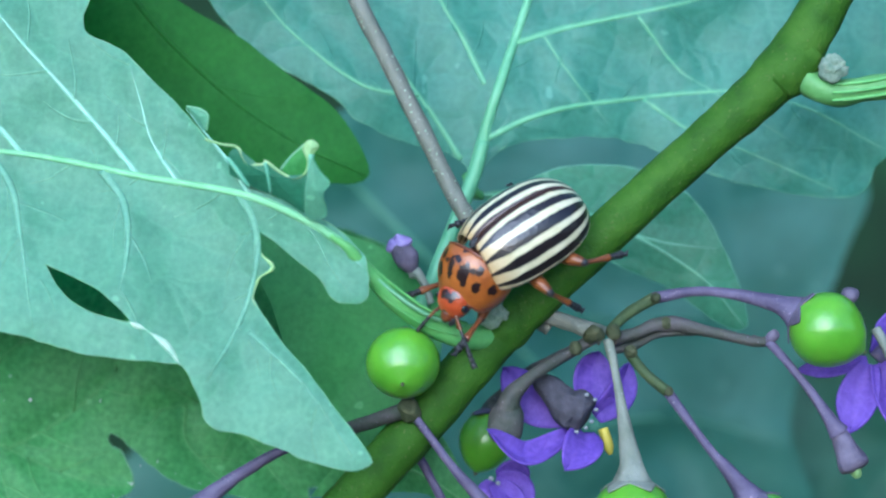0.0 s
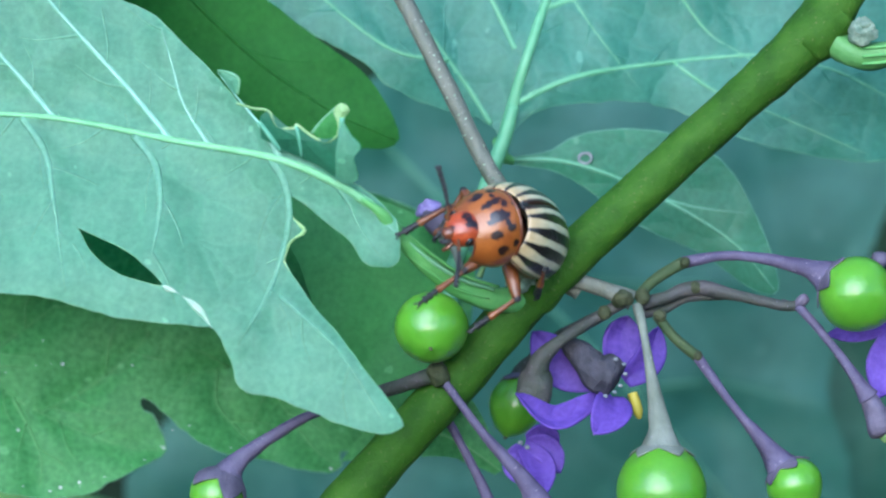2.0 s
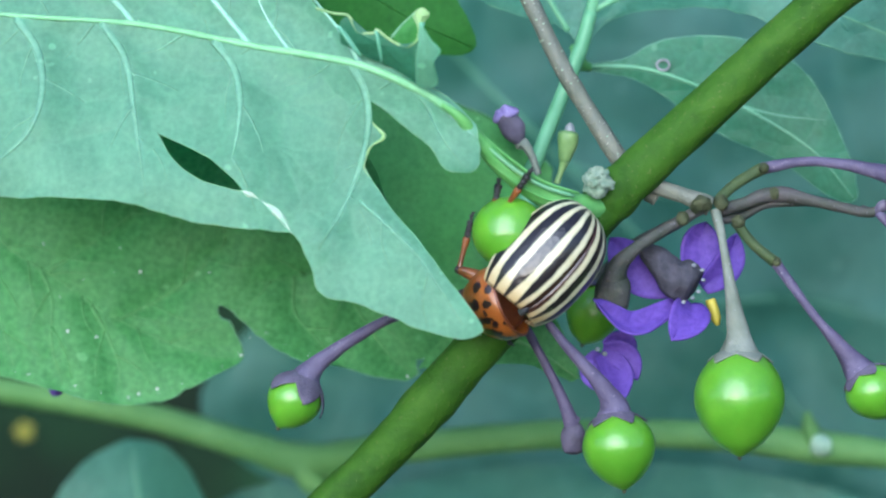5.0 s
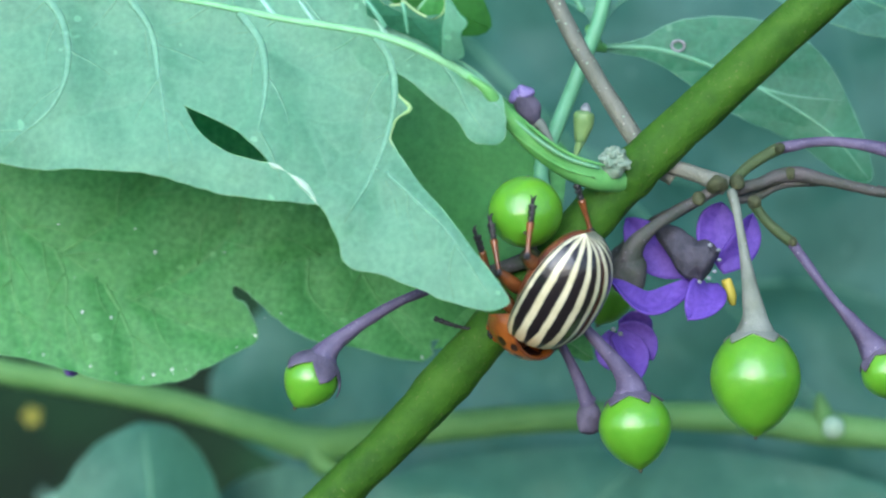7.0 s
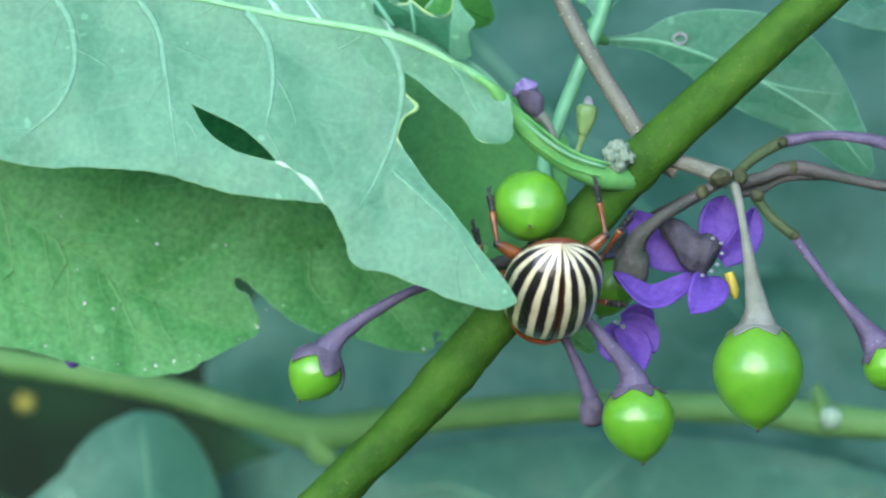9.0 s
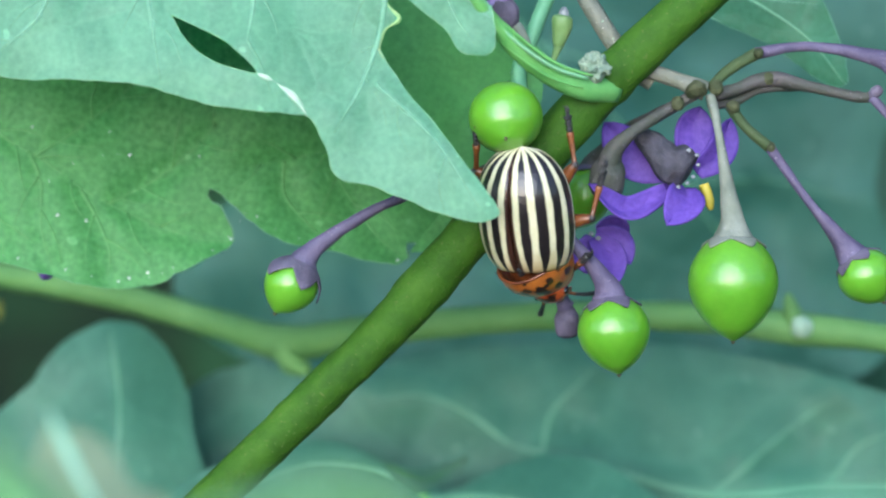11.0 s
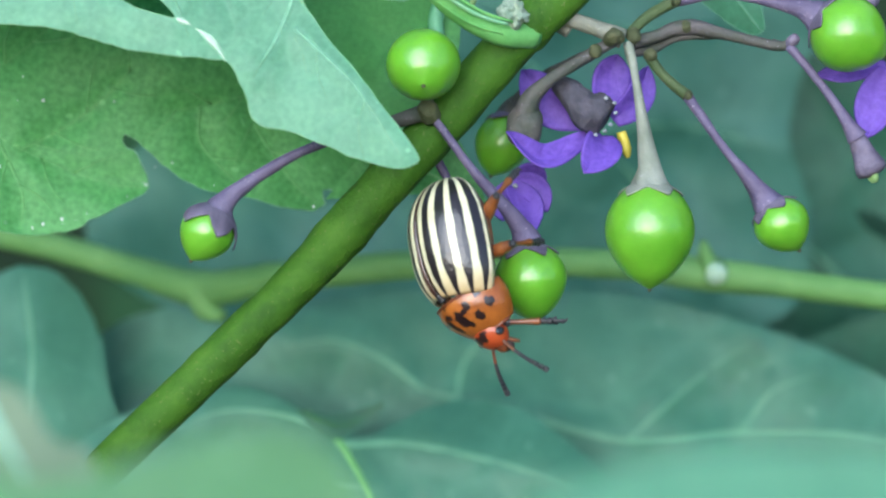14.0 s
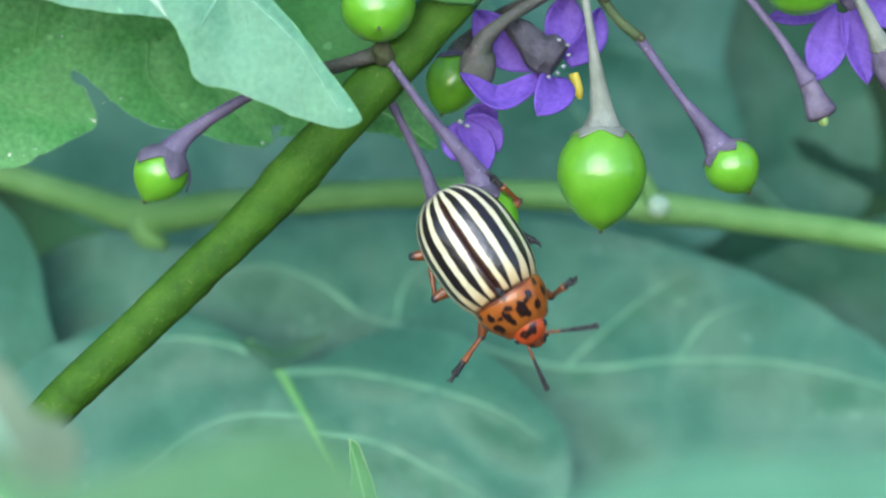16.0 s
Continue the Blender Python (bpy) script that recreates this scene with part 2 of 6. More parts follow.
def part(name, bm, mat, parent=None, label="", base=None, smooth=True):
    """Links a bmesh, built in millimetres of the plan, as one mesh under a thing."""
    me = bpy.data.meshes.new(name)
    bmesh.ops.recalc_face_normals(bm, faces=bm.faces)
    for f in bm.faces:
        f.smooth = smooth
    bm.to_mesh(me)
    bm.free()
    for one in mat if isinstance(mat, list) else [mat]:
        me.materials.append(one)
    ob = new(name, me)
    origin = metres(base) if base is not None else Vector((0, 0, 0))
    if parent is not None:
        up = parent
        origin = Vector((0, 0, 0))
        while up is not None:
            origin += up.location
            up = up.parent
    for v in me.vertices:
        v.co = metres(v.co) - origin
    if parent is not None:
        ob.parent = parent
    else:
        ob.location = origin
    return tagged(ob, label) if label else ob


def spline(points, steps=6):
    """A smooth line through the points (Catmull-Rom), of vectors of any length."""
    pts = [np.array(p, float) for p in points]
    if len(pts) < 3:
        return [pts[0] + (pts[1] - pts[0]) * k / steps for k in range(steps + 1)]
    ext = [2 * pts[0] - pts[1], *pts, 2 * pts[-1] - pts[-2]]
    out = []
    for i in range(1, len(ext) - 2):
        a, b, c, d = ext[i - 1:i + 3]
        for k in range(steps):
            t = k / steps
            out.append(0.5 * (2 * b + (c - a) * t + (2 * a - 5 * b + 4 * c - d) * t * t + (3 * b - a - 3 * c + d) * t ** 3))
    return out + [pts[-1]]


def tube(bm, points, radii, sides=12, steps=6, wobble=0.0, caps=True):
    """A round stalk through points, with a radius at each."""
    if not isinstance(radii, (list, tuple)):
        radii = [radii] * len(points)
    line = spline([(*p, r) for p, r in zip(points, radii)], steps)
    rings, side = [], Vector((0.31, -0.87, 0.23))
    for i, q in enumerate(line):
        a, b = line[max(0, i - 1)], line[min(len(line) - 1, i + 1)]
        way = Vector((b - a)[:3]).normalized()
        side = (side - way * side.dot(way)).normalized()
        other = way.cross(side)
        ring = []
        for k in range(sides):
            ang = 2 * math.pi * k / sides
            r = q[3] * (1 + wobble * noise.noise(Vector(q[:3]) * 0.8 + Vector((3 * math.cos(ang), 3 * math.sin(ang), 0))))
            ring.append(bm.verts.new(Vector(q[:3]) + (side * math.cos(ang) + other * math.sin(ang)) * r))
        rings.append(ring)
    for a, b in zip(rings, rings[1:]):
        for k in range(sides):
            bm.faces.new((a[k], a[(k + 1) % sides], b[(k + 1) % sides], b[k]))
    if caps:
        for ring in (rings[0], rings[-1]):
            middle = bm.verts.new(sum((v.co for v in ring), Vector()) / sides)
            for k in range(sides):
                bm.faces.new((ring[k], ring[(k + 1) % sides], middle))
    return bm


def turned(bm, start, way, profile, sides=24, dents=0.0):
    """A body of revolution from start along way: profile of (distance, radius)."""
    way = Vector(way).normalized()
    side = way.orthogonal().normalized()
    other = way.cross(side)
    rings = []
    for d, r in spline(profile, 4):
        rings.append([bm.verts.new(Vector(start) + way * d + (side * math.cos(2 * math.pi * k / sides) + other * math.sin(2 * math.pi * k / sides)) * max(r, 0.01)
                                   * (1 + dents * noise.noise(Vector((k * 0.35, d, 1.7))))) for k in range(sides)])
    for a, b in zip(rings, rings[1:]):
        for k in range(sides):
            bm.faces.new((a[k], a[(k + 1) % sides], b[(k + 1) % sides], b[k]))
    for ring in (rings[0], rings[-1]):
        bm.faces.new(ring)
    return bm


def within(p, polygon):
    x, z = p
    hit = False
    for (x0, z0), (x1, z1) in zip(polygon, polygon[1:] + polygon[:1]):
        if (z0 > z) != (z1 > z) and x < (x1 - x0) * (z - z0) / (z1 - z0) + x0:
            hit = not hit
    return hit


def line_distance(p, line):
    best = 1e9
    for (ax, az), (bx, bz) in zip(line, line[1:]):
        dx, dz = bx - ax, bz - az
        t = min(1, max(0, ((p[0] - ax) * dx + (p[1] - az) * dz) / (dx * dx + dz * dz + 1e-9)))
        best = min(best, math.hypot(ax + t * dx - p[0], az + t * dz - p[1]))
    return best


def evenly(line, step):
    """The points of a closed line, thinned to about one in every step."""
    out = [line[0]]
    for p in line[1:]:
        if np.hypot(*(p - out[-1])) > step:
            out.append(p)
    if np.hypot(*(out[-1] - out[0])) < step * 0.6:
        out.pop()
    return [tuple(p) for p in out]


def run_out(line, rim, gaps):
    """Lengthens a vein until it comes near the leaf's edge or a hole."""
    out = [tuple(p) for p in line]
    way = np.array(out[-1]) - np.array(out[-2])
    way = way / np.hypot(*way)
    q = np.array(out[-1])
    for _ in range(12):
        ahead = q + way * 1.1
        if not within(tuple(ahead), rim) or any(within(tuple(ahead), g) for g in gaps):
            break
        q = q + way * 0.6
    if np.hypot(*(q - np.array(out[-1]))) > 0.5:
        out.append(tuple(q))
    return out


def twig_lines(lines, rim, gaps, seed):
    """Fine side veins that leave the main ones at a slant, by turns to both sides."""
    rng = random.Random(int(seed * 10) + 1)
    out = []
    for line in lines:
        gone, hand = 0.0, 1
        for a, b in zip(line, line[1:]):
            step = np.array(b) - np.array(a)
            size = np.hypot(*step)
            gone += size
            if gone < 1.7 or size < 1e-6:
                continue
            gone, hand = rng.uniform(-0.5, 0.4), -hand
            ang = math.atan2(step[1], step[0]) + hand * rng.uniform(0.75, 1.15)
            q, twig = np.array(b), [tuple(b)]
            for k in range(3):
                ang -= hand * rng.uniform(0.0, 0.3)
                q = q + np.array((math.cos(ang), math.sin(ang))) * rng.uniform(0.8, 1.35)
                twig.append(tuple(q))
            if all(within(t, rim) and not any(within(t, g) for g in gaps) for t in twig):
                out.append(twig)
    return out


def leaf(name, base, outline, slope, mat, label, veins=(), holes=(), wave=0.5, groove=0.35, vein_mat=None, ragged=0.05, cell=0.9, seed=0.0, thick=0.1, side=-1, bend=None, margin=None, spread=1.3, twigs=None, reach=False):
    """A leaf: its outline and veins lie in the plan (across, up); slope gives the depth of its plane. The blade bulges between
    the veins and waves along its edge. veins: lists of (line, radius, part name). side: where the ribs stand out (-1: to the viewer)."""
    from mathutils.geometry import delaunay_2d_cdt
    d0, a, b = slope
    rim = evenly(spline([*outline, outline[0]], 9), 0.55 * cell)
    rim = [(x + ragged * noise.noise(Vector((x * 1.9, z * 1.9, seed))) + ragged * 0.5 * noise.noise(Vector((x * 5, z * 5, seed))),
            z + ragged * noise.noise(Vector((x * 1.9, z * 1.9, seed + 9)))) for x, z in rim]
    gaps = [[tuple(p) for p in spline([*h, h[0]], 4)[:-1]] for h in holes]
    if reach:
        veins = [(run_out(line, rim, gaps) if kind == "vein" else line, radius, kind) for line, radius, kind in veins]
    lines = [[tuple(p) for p in spline(line, 5)] for line, *_ in veins]

    def depth(x, z):
        y = d0 + a * x + b * z + (bend(x, z) if bend else 0.0)
        y += wave * noise.noise(Vector((x * 0.11, z * 0.11, seed))) * 2 + wave * 0.35 * noise.noise(Vector((x * 0.37, z * 0.37, seed + 4)))
        near = min((line_distance((x, z), ln) for ln in lines), default=3.0)
        return y - side * groove * (1 - math.exp(-near / spread))

    pts = [Vector(p) for p in rim]
    edges = [(i, (i + 1) % len(rim)) for i in range(len(rim))]
    for g in gaps:
        k = len(pts)
        pts += [Vector(p) for p in g]
        edges += [(k + i, k + (i + 1) % len(g)) for i in range(len(g))]
    spine = []
    for ln in lines:
        for q in ln:
            if within(q, rim) and not any(within(q, g) for g in gaps) and min((q[0] - e[0]) ** 2 + (q[1] - e[1]) ** 2 for e in rim + spine) > (0.3 * cell) ** 2:
                spine.append(q)
    pts += [Vector(q) for q in spine]
    xs, zs = [p[0] for p in rim], [p[1] for p in rim]
    edge_points = rim + [e for g in gaps for e in g] + spine
    rng = random.Random(5)
    z = min(zs)
    row = 0
    while z < max(zs):
        x = min(xs) + (row % 2) * cell / 2
        while x < max(xs):
            q = (x + rng.uniform(-0.2, 0.2) * cell, z + rng.uniform(-0.2, 0.2) * cell)
            if within(q, rim) and not any(within(q, g) for g in gaps) and min((q[0] - e[0]) ** 2 + (q[1] - e[1]) ** 2 for e in edge_points) > (0.45 * cell) ** 2:
                pts.append(Vector(q))
            x += cell
        z += cell * 0.87
        row += 1
    vs, _, tris, *_ = delaunay_2d_cdt(pts, edges, [], 1, 1e-5)
    bm = bmesh.new()
    faces = [t for t in tris if not any(within(sum((vs[i] for i in t), Vector((0, 0))) / 3, g) for g in gaps)]
    used = sorted({i for t in faces for i in t})
    front = {i: bm.verts.new((vs[i].x, depth(vs[i].x, vs[i].y), vs[i].y)) for i in used}
    back = {i: bm.verts.new((vs[i].x, front[i].co.y + thick, vs[i].y)) for i in used}
    border = {}
    for t in faces:
        bm.faces.new([front[i] for i in t])
        bm.faces.new([back[i] for i in reversed(t)])
        for i, j in zip(t, (*t[1:], t[0])):
            border[i, j] = border.get((i, j), 0) + 1
    for i, j in border:
        if (j, i) not in border:
            bm.faces.new([bm.verts.new(q.co) for q in (front[i], front[j], back[j], back[i])])
    thing = empty(name, base, label, "leaf", "leaves of the vine")
    part("blade", bm, mat, thing)
    for (line, radius, kind), smooth_line in zip(veins, lines):
        v = bmesh.new()
        n = len(smooth_line) - 1
        radii = [radius * (1.15 if side < 0 and kind == "vein" else 1.05) * (1 - (0.93 if kind == "vein" else 0.7) * i / n) for i in range(n + 1)]
        if kind == "midrib":
            radii = [r * min(1.0, 0.2 + 0.27 * i) for i, r in enumerate(radii)]
        path = [(x, depth(x, z) + (-0.03 if side < 0 else thick + 0.3 * r), z) for (x, z), r in zip(smooth_line, radii)]
        tube(v, path, radii, 10, 2)
        if side < 0:
            for q in v.verts:
                near = depth(q.co.x, q.co.z)
                q.co.y = near + (q.co.y - near) * (0.45 if kind == "midrib" else 0.22)
        part(kind, v, vein_mat or VEIN, thing)
    if twigs:
        v = bmesh.new()
        for twig in twig_lines(lines, rim, gaps, seed):
            tube(v, [(x, depth(x, z) - 0.015, z) for x, z in twig], [0.085, 0.07, 0.05, 0.02], 6, 3)
        if side > 0:
            for line in lines:
                tube(v, [(x, depth(x, z) - 0.02, z) for x, z in line], [0.14 * (1 - 0.8 * i / len(line)) for i in range(len(line))], 6, 2)
        for q in v.verts:
            near = depth(q.co.x, q.co.z)
            q.co.y = near + (q.co.y - near) * 0.4
        part("vein_net", v, twigs, thing, "net of fine side veins")
    if margin:
        for loop in (rim, *gaps):
            v = bmesh.new()
            tube(v, [(x, depth(x, z) + thick * 0.5, z) for x, z in (*loop, loop[0])], [0.042 * (1 + 0.9 * noise.noise(Vector((x * 1.3, z * 1.3, 2)))) for x, z in (*loop, loop[0])], 7, 2, 0.3)
            part("margin", v, margin, thing, "thin pale leaf edge")
    return thing, depth


# ---- ground and far foliage ----
def ground():
    bm = bmesh.new()
    n = 24
    grid = [[bm.verts.new((x, y, -450 + 12 * noise.noise(Vector((x * 0.004, y * 0.004, 0))))) for x in [-60000 * abs(1 - 2 * i / n) ** 3 * (1 if i < n / 2 else -1) for i in range(n + 1)]]
            for y in [-60000 * abs(1 - 2 * j / n) ** 3 * (1 if j < n / 2 else -1) for j in range(n + 1)]]
    for r, s in zip(grid, grid[1:]):
        for k in range(n):
            bm.faces.new((r[k], r[k + 1], s[k + 1], s[k]))
    ob = part("ground", bm, SOIL)
    tagged(ob, "dark bare soil under the plants", "ground", kind="structure")


def backdrop():
    """The dim thicket far behind the plant."""
    bm = bmesh.new()
    rows = []
    for i in range(41):
        ang = math.pi * (i / 40 - 0.5) * 0.9
        rows.append([bm.verts.new((520 * math.sin(ang), -140 + 520 * math.cos(ang) + 30 * noise.noise(Vector((i * 0.4, j * 0.5, 3))), -450 + 60 * j)) for j in range(13)])
    for r, s in zip(rows, rows[1:]):
        for k in range(12):
            bm.faces.new((r[k], r[k + 1], s[k + 1], s[k]))
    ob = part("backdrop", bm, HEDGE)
    tagged(ob, "dim blurred green thicket behind the plant", "foliage", kind="structure")


def unseen_foliage_ring():
    """Plain unseen foliage round the other sides, added to shape reflections, with ragged top."""
    bm = bmesh.new()
    rows = []
    n = 480
    for i in range(n + 1):
        ang = math.pi * (0.47 + 1.06 * i / n)
        top = -90 + 200 * noise.noise(Vector((i * 0.05, 0, 7))) + 220 * noise.noise(Vector((i * 0.17, 3, 7))) + 160 * noise.noise(Vector((i * 0.6, 3, 2)))
        rows.append([bm.verts.new((1500 * math.sin(ang) + 60 * noise.noise(Vector((i * 0.5, j, 1))), -140 + 1500 * math.cos(ang) + 60 * noise.noise(Vector((i * 0.5, j, 5))), -450 + (450 + top) * j / 8)) for j in range(9)])
    for r, s in zip(rows, rows[1:]):
        for k in range(8):
            bm.faces.new((r[k], r[k + 1], s[k + 1], s[k]))
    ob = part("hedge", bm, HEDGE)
    tagged(ob, "unseen plain green foliage added to shape reflections", "foliage", kind="structure")


# ---- stems ----
def main_stem():
    line = [(28.44, 0, 24.09), (23.84, 0, 15.65), (20.98, 0, 11.12), (15.72, 0, 6.2), (4.52, 0, -4.15), (-0.35, 0, -9.55), (-5.5, 0, -15.3), (-7.1, 0, -17.2), (-10.25, 0, -20.65), (-14.95, 0, -25.3), (-20.6, 0, -30.8), (-22.0, 0, -32.2), (-30.0, -1, -40.2), (-40.3, -3, -49.7)]
    bm = bmesh.new()
    tube(bm, line, [1.45, 1.45, 1.62, 1.34, 1.45, 1.5, 1.46, 1.58, 1.36, 1.36, 1.32, 1.3, 1.3, 1.3], 20, 8, 0.10)
    thing = empty("vine_stem", line[-1], "thick green nightshade stem with fine pale specks", "stem")
    part("stalk", bm, STEM, thing)
    for p, r in (((21.44, -0.2, 11.25), 1.66), ((4.2, -0.1, -4.45), 1.54)):
        bm = bmesh.new()
        way = Vector(line[4]) - Vector(line[5])
        way.normalize()
        turned(bm, Vector(p) - way * 1.6, way, [(0, r * 0.82), (0.9, r * 0.95), (1.6, r), (2.4, r * 0.93), (3.2, r * 0.8)], 20, 0.12)
        part("node", bm, STEM, thing, "swollen joint of the stem")


def brown_branch():
    line = [(-8.01, 4, 21.49), (-5.76, 3, 16.38), (-3.33, 2.5, 11.55), (-0.85, 2, 6.57), (1.09, 1.6, 2.68), (5.01, 1.2, -3.42), (6.77, 1.2, -4.75)]
    bm = bmesh.new()
    tube(bm, line, [0.58, 0.56, 0.55, 0.54, 0.55, 0.6, 0.7], 14, 8, 0.16)
    thing = empty("side_branch", line[-1], "thin brownish side branch with pale lenticels", "branch")
    part("stalk", bm, BROWN_STEM, thing)
    rng = random.Random(3)
    along = spline(line, 12)
    for k in range(34):
        i = rng.randrange(4, len(along) - 6)
        ang = rng.uniform(-1.4, 1.4)
        q = along[i] + np.array((0.53 * math.sin(ang), -0.53 * math.cos(ang), 0.16 * math.sin(ang)))
        bm = bmesh.new()
        turned(bm, q, (math.sin(ang), -math.cos(ang), 0.1), [(-0.05, 0.075), (0.03, 0.065), (0.05, 0.02)], 7, 0.5)
        part("lenticel", bm, FUZZ, thing)


def background_vine():
    line = [(-74.09, 62, -16.83), (-61.31, 61, -19.44), (-48.48, 59, -22.32), (-40.56, 56, -23.26), (-32.69, 52, -24.26), (-25.13, 48, -25.84), (-19.43, 44, -26.72), (-13.07, 40, -25.3), (-4.18, 37, -23.98), (4.42, 34, -23.22), (12.93, 34, -23.43), (19.72, 34, -24.16), (25.5, 33, -24.69), (37.47, 30, -26.0), (52.73, 26, -28.64)]
    bm = bmesh.new()
    tube(bm, line, [1.15, 1.15, 1.1, 1.1, 1.15, 1.2, 1.45, 1.25, 1.15, 1.1, 1.15, 1.3, 1.1, 1.1, 1.1], 14, 6, 0.08)
    thing = empty("background_vine", line[0], "pale green vine stem running behind the berries", "stem")
    part("stalk", bm, VINE, thing)
    bm = bmesh.new()
    tube(bm, [(-19.66, 43.5, -26.8), (-19.17, 43, -28.09), (-17.72, 42, -28.75)], [1.2, 1.0, 0.5], 12, 5, 0.1)
    part("node", bm, VINE, thing)
    bm = bmesh.new()
    tube(bm, [(19.74, 33.5, -24.1), (19.17, 33, -22.47), (18.99, 33, -21.41)], [0.9, 0.6, 0.2], 10, 5, 0.1)
    part("shoot", bm, VINE, thing, "tiny green side shoot")
    bm = bmesh.new()
    turned(bm, (19.24, 32.8, -23.85), (1, 0, -0.1), [(0, 0.6), (0.5, 0.85), (1.1, 0.8), (1.5, 0.5)], 12, 0.2)
    part("leaf_scar", bm, SCAR, thing, "pale leaf scar")


# ---- leaves ----
def big_front_leaf():
    slope = (-7.0, 0.0, 0.22)
    rim = [(-4.41, -0.42), (-4.17, -1.81), (-4.32, -3.07), (-5.15, -3.3), (-6.21, -3), (-7.02, -1.84), (-8.36, -0.71), (-9.74, 0.43), (-10.85, 1), (-10.85, 0.46), (-10.5, -0.34), (-9.76, -1.2), (-10.68, -1.8), (-11, -2.86), (-9.5, -5.17), (-7.49, -7.53), (-5.89, -9.55), (-4.1, -11.95), (-4.16, -12.69), (-5.47, -12.85), (-7.77, -12.28), (-10.74, -11.05), (-13.32, -10.4), (-13.87, -8.97), (-14.97, -6.94), (-16.11, -6.68), (-20.77, -6.15), (-24.81, -5.03), (-28.83, -4.7), (-33.53, -4.49), (-41.76, -1.75), (-49.01, 5.37), (-51, 14.72), (-45.28, 23.53), (-23.58, 23.82), (-21.11, 16.4), (-21.42, 13.27), (-19.04, 11.82), (-17.58, 10.45), (-15.3, 8.12), (-14.26, 7.03), (-12.89, 5.68), (-11.52, 3.89), (-9.55, 3.68), (-7.86, 2.06), (-6.18, 1.26)]
    veins = [
        ([(-5.51, 0.12), (-6.18, 0.59), (-7.92, 1.66), (-11.62, 3.15), (-17.69, 4.25), (-24.49, 5.56), (-31.29, 6.06), (-38.13, 6.7), (-46.78, 8.1)], 0.3, "midrib"),
        ([(-17.97, 4.38), (-20.13, 6.97), (-22.3, 9.37), (-25.41, 12.83), (-29.72, 18.09)], 0.16, "vein"),
        ([(-25.03, 5.7), (-26.95, 8.02), (-28.73, 10.09), (-32.33, 14.61)], 0.16, "vein"),
        ([(-11.22, 3.15), (-12.32, 4.91), (-13.7, 6.6), (-15.09, 8.31)], 0.15, "vein"),
        ([(-11.79, 3.08), (-11, 1.7), (-10.7, -0.47), (-11.26, -3.19), (-12.15, -5.43), (-12.95, -6.81)], 0.26, "vein"),
        ([(-20.06, 4.59), (-18.81, 2.9), (-18.35, 0.88), (-18.38, -0.79), (-18.55, -1.95)], 0.26, "vein"),
        ([(-26.86, 5.7), (-25.43, 3.59), (-24.82, 1.23), (-24.24, -1.78)], 0.24, "vein"),
        ([(-31.97, 5.99), (-30.59, 3.95), (-30.14, 1.25), (-30.99, -1.1), (-32.94, -2.77)], 0.24, "vein"),
        ([(-11.16, -4.94), (-9.49, -6.42), (-7.48, -8.38), (-5.32, -11.63)], 0.13, "vein"),
        ([(-7.92, 1.59), (-7.18, 0.46), (-6.4, -1.14), (-5.22, -2.8)], 0.16, "vein"),
        ([(-6.58, 0.79), (-5.57, -0.21), (-4.4, -1.21)], 0.12, "vein"),
        ([(-15.33, 3.63), (-17.07, 6.28), (-17.8, 8.67)], 0.1, "vein"),
    ]
    hole = [(-23.27, -0.91), (-21.91, -1.52), (-19.87, -2.52), (-18.02, -4.24), (-19.09, -4.18), (-20.84, -3.58), (-22.28, -2.45)]
    thing, depth = leaf("nightshade_leaf", (1.79, -2, -5.04), rim, slope, UNDERSIDE,
                        "large pale green torn leaf with chewed holes and raised veins", veins, [hole], 0.6, 0.5, RIB, 0.09, 0.8, 1.0, margin=PALE_EDGE, twigs=FINE_VEIN, reach=True)
    for ob in thing.children:
        if ob.name.startswith("midrib"):
            ob.data.materials[0] = MIDRIB
        if ob.name.startswith("vein"):
            ob.data.materials[0] = VEIN if ob.name in ("vein", "vein.001", "vein.002", "vein.009", "vein.010") else SOFT_RIB
    stalk = bmesh.new()
    tube(stalk, [(-6.36, -7.3, 0.71), (-5.31, -6.9, -0.05), (-4.61, -6.2, -0.95), (-2.84, -4.9, -2.93), (-0.97, -3.4, -4.37), (1.1, -2.4, -5.31), (3.04, -0.6, -5.49)], [0.12, 0.32, 0.46, 0.6, 0.68, 0.75, 0.85], 14, 6, 0.06)
    part("petiole", stalk, RIB, thing, "grooved bright green leaf stalk")
    wing = bmesh.new()
    tube(wing, [(-5.07, -6.6, -0.48), (-2.67, -5.6, -2.69), (-0.64, -4.45, -4.05), (1.42, -3.5, -4.74)], [0.01, 0.12, 0.12, 0.1], 8, 6)
    part("petiole_ridge", wing, PALE_EDGE, thing)
    for dx, dz in ((0.3, 0.36), (-0.3, -0.36)):
        wing = bmesh.new()
        tube(wing, [(x + dx, y + 0.14, z + dz) for x, y, z in [(-5.07, -6.5, -0.68), (-2.67, -5.5, -2.86), (-0.64, -4.35, -4.25), (1.42, -3.4, -4.94)]], [0.01, 0.1, 0.11, 0.08], 8, 6)
        part("petiole_ridge", wing, RIB, thing)
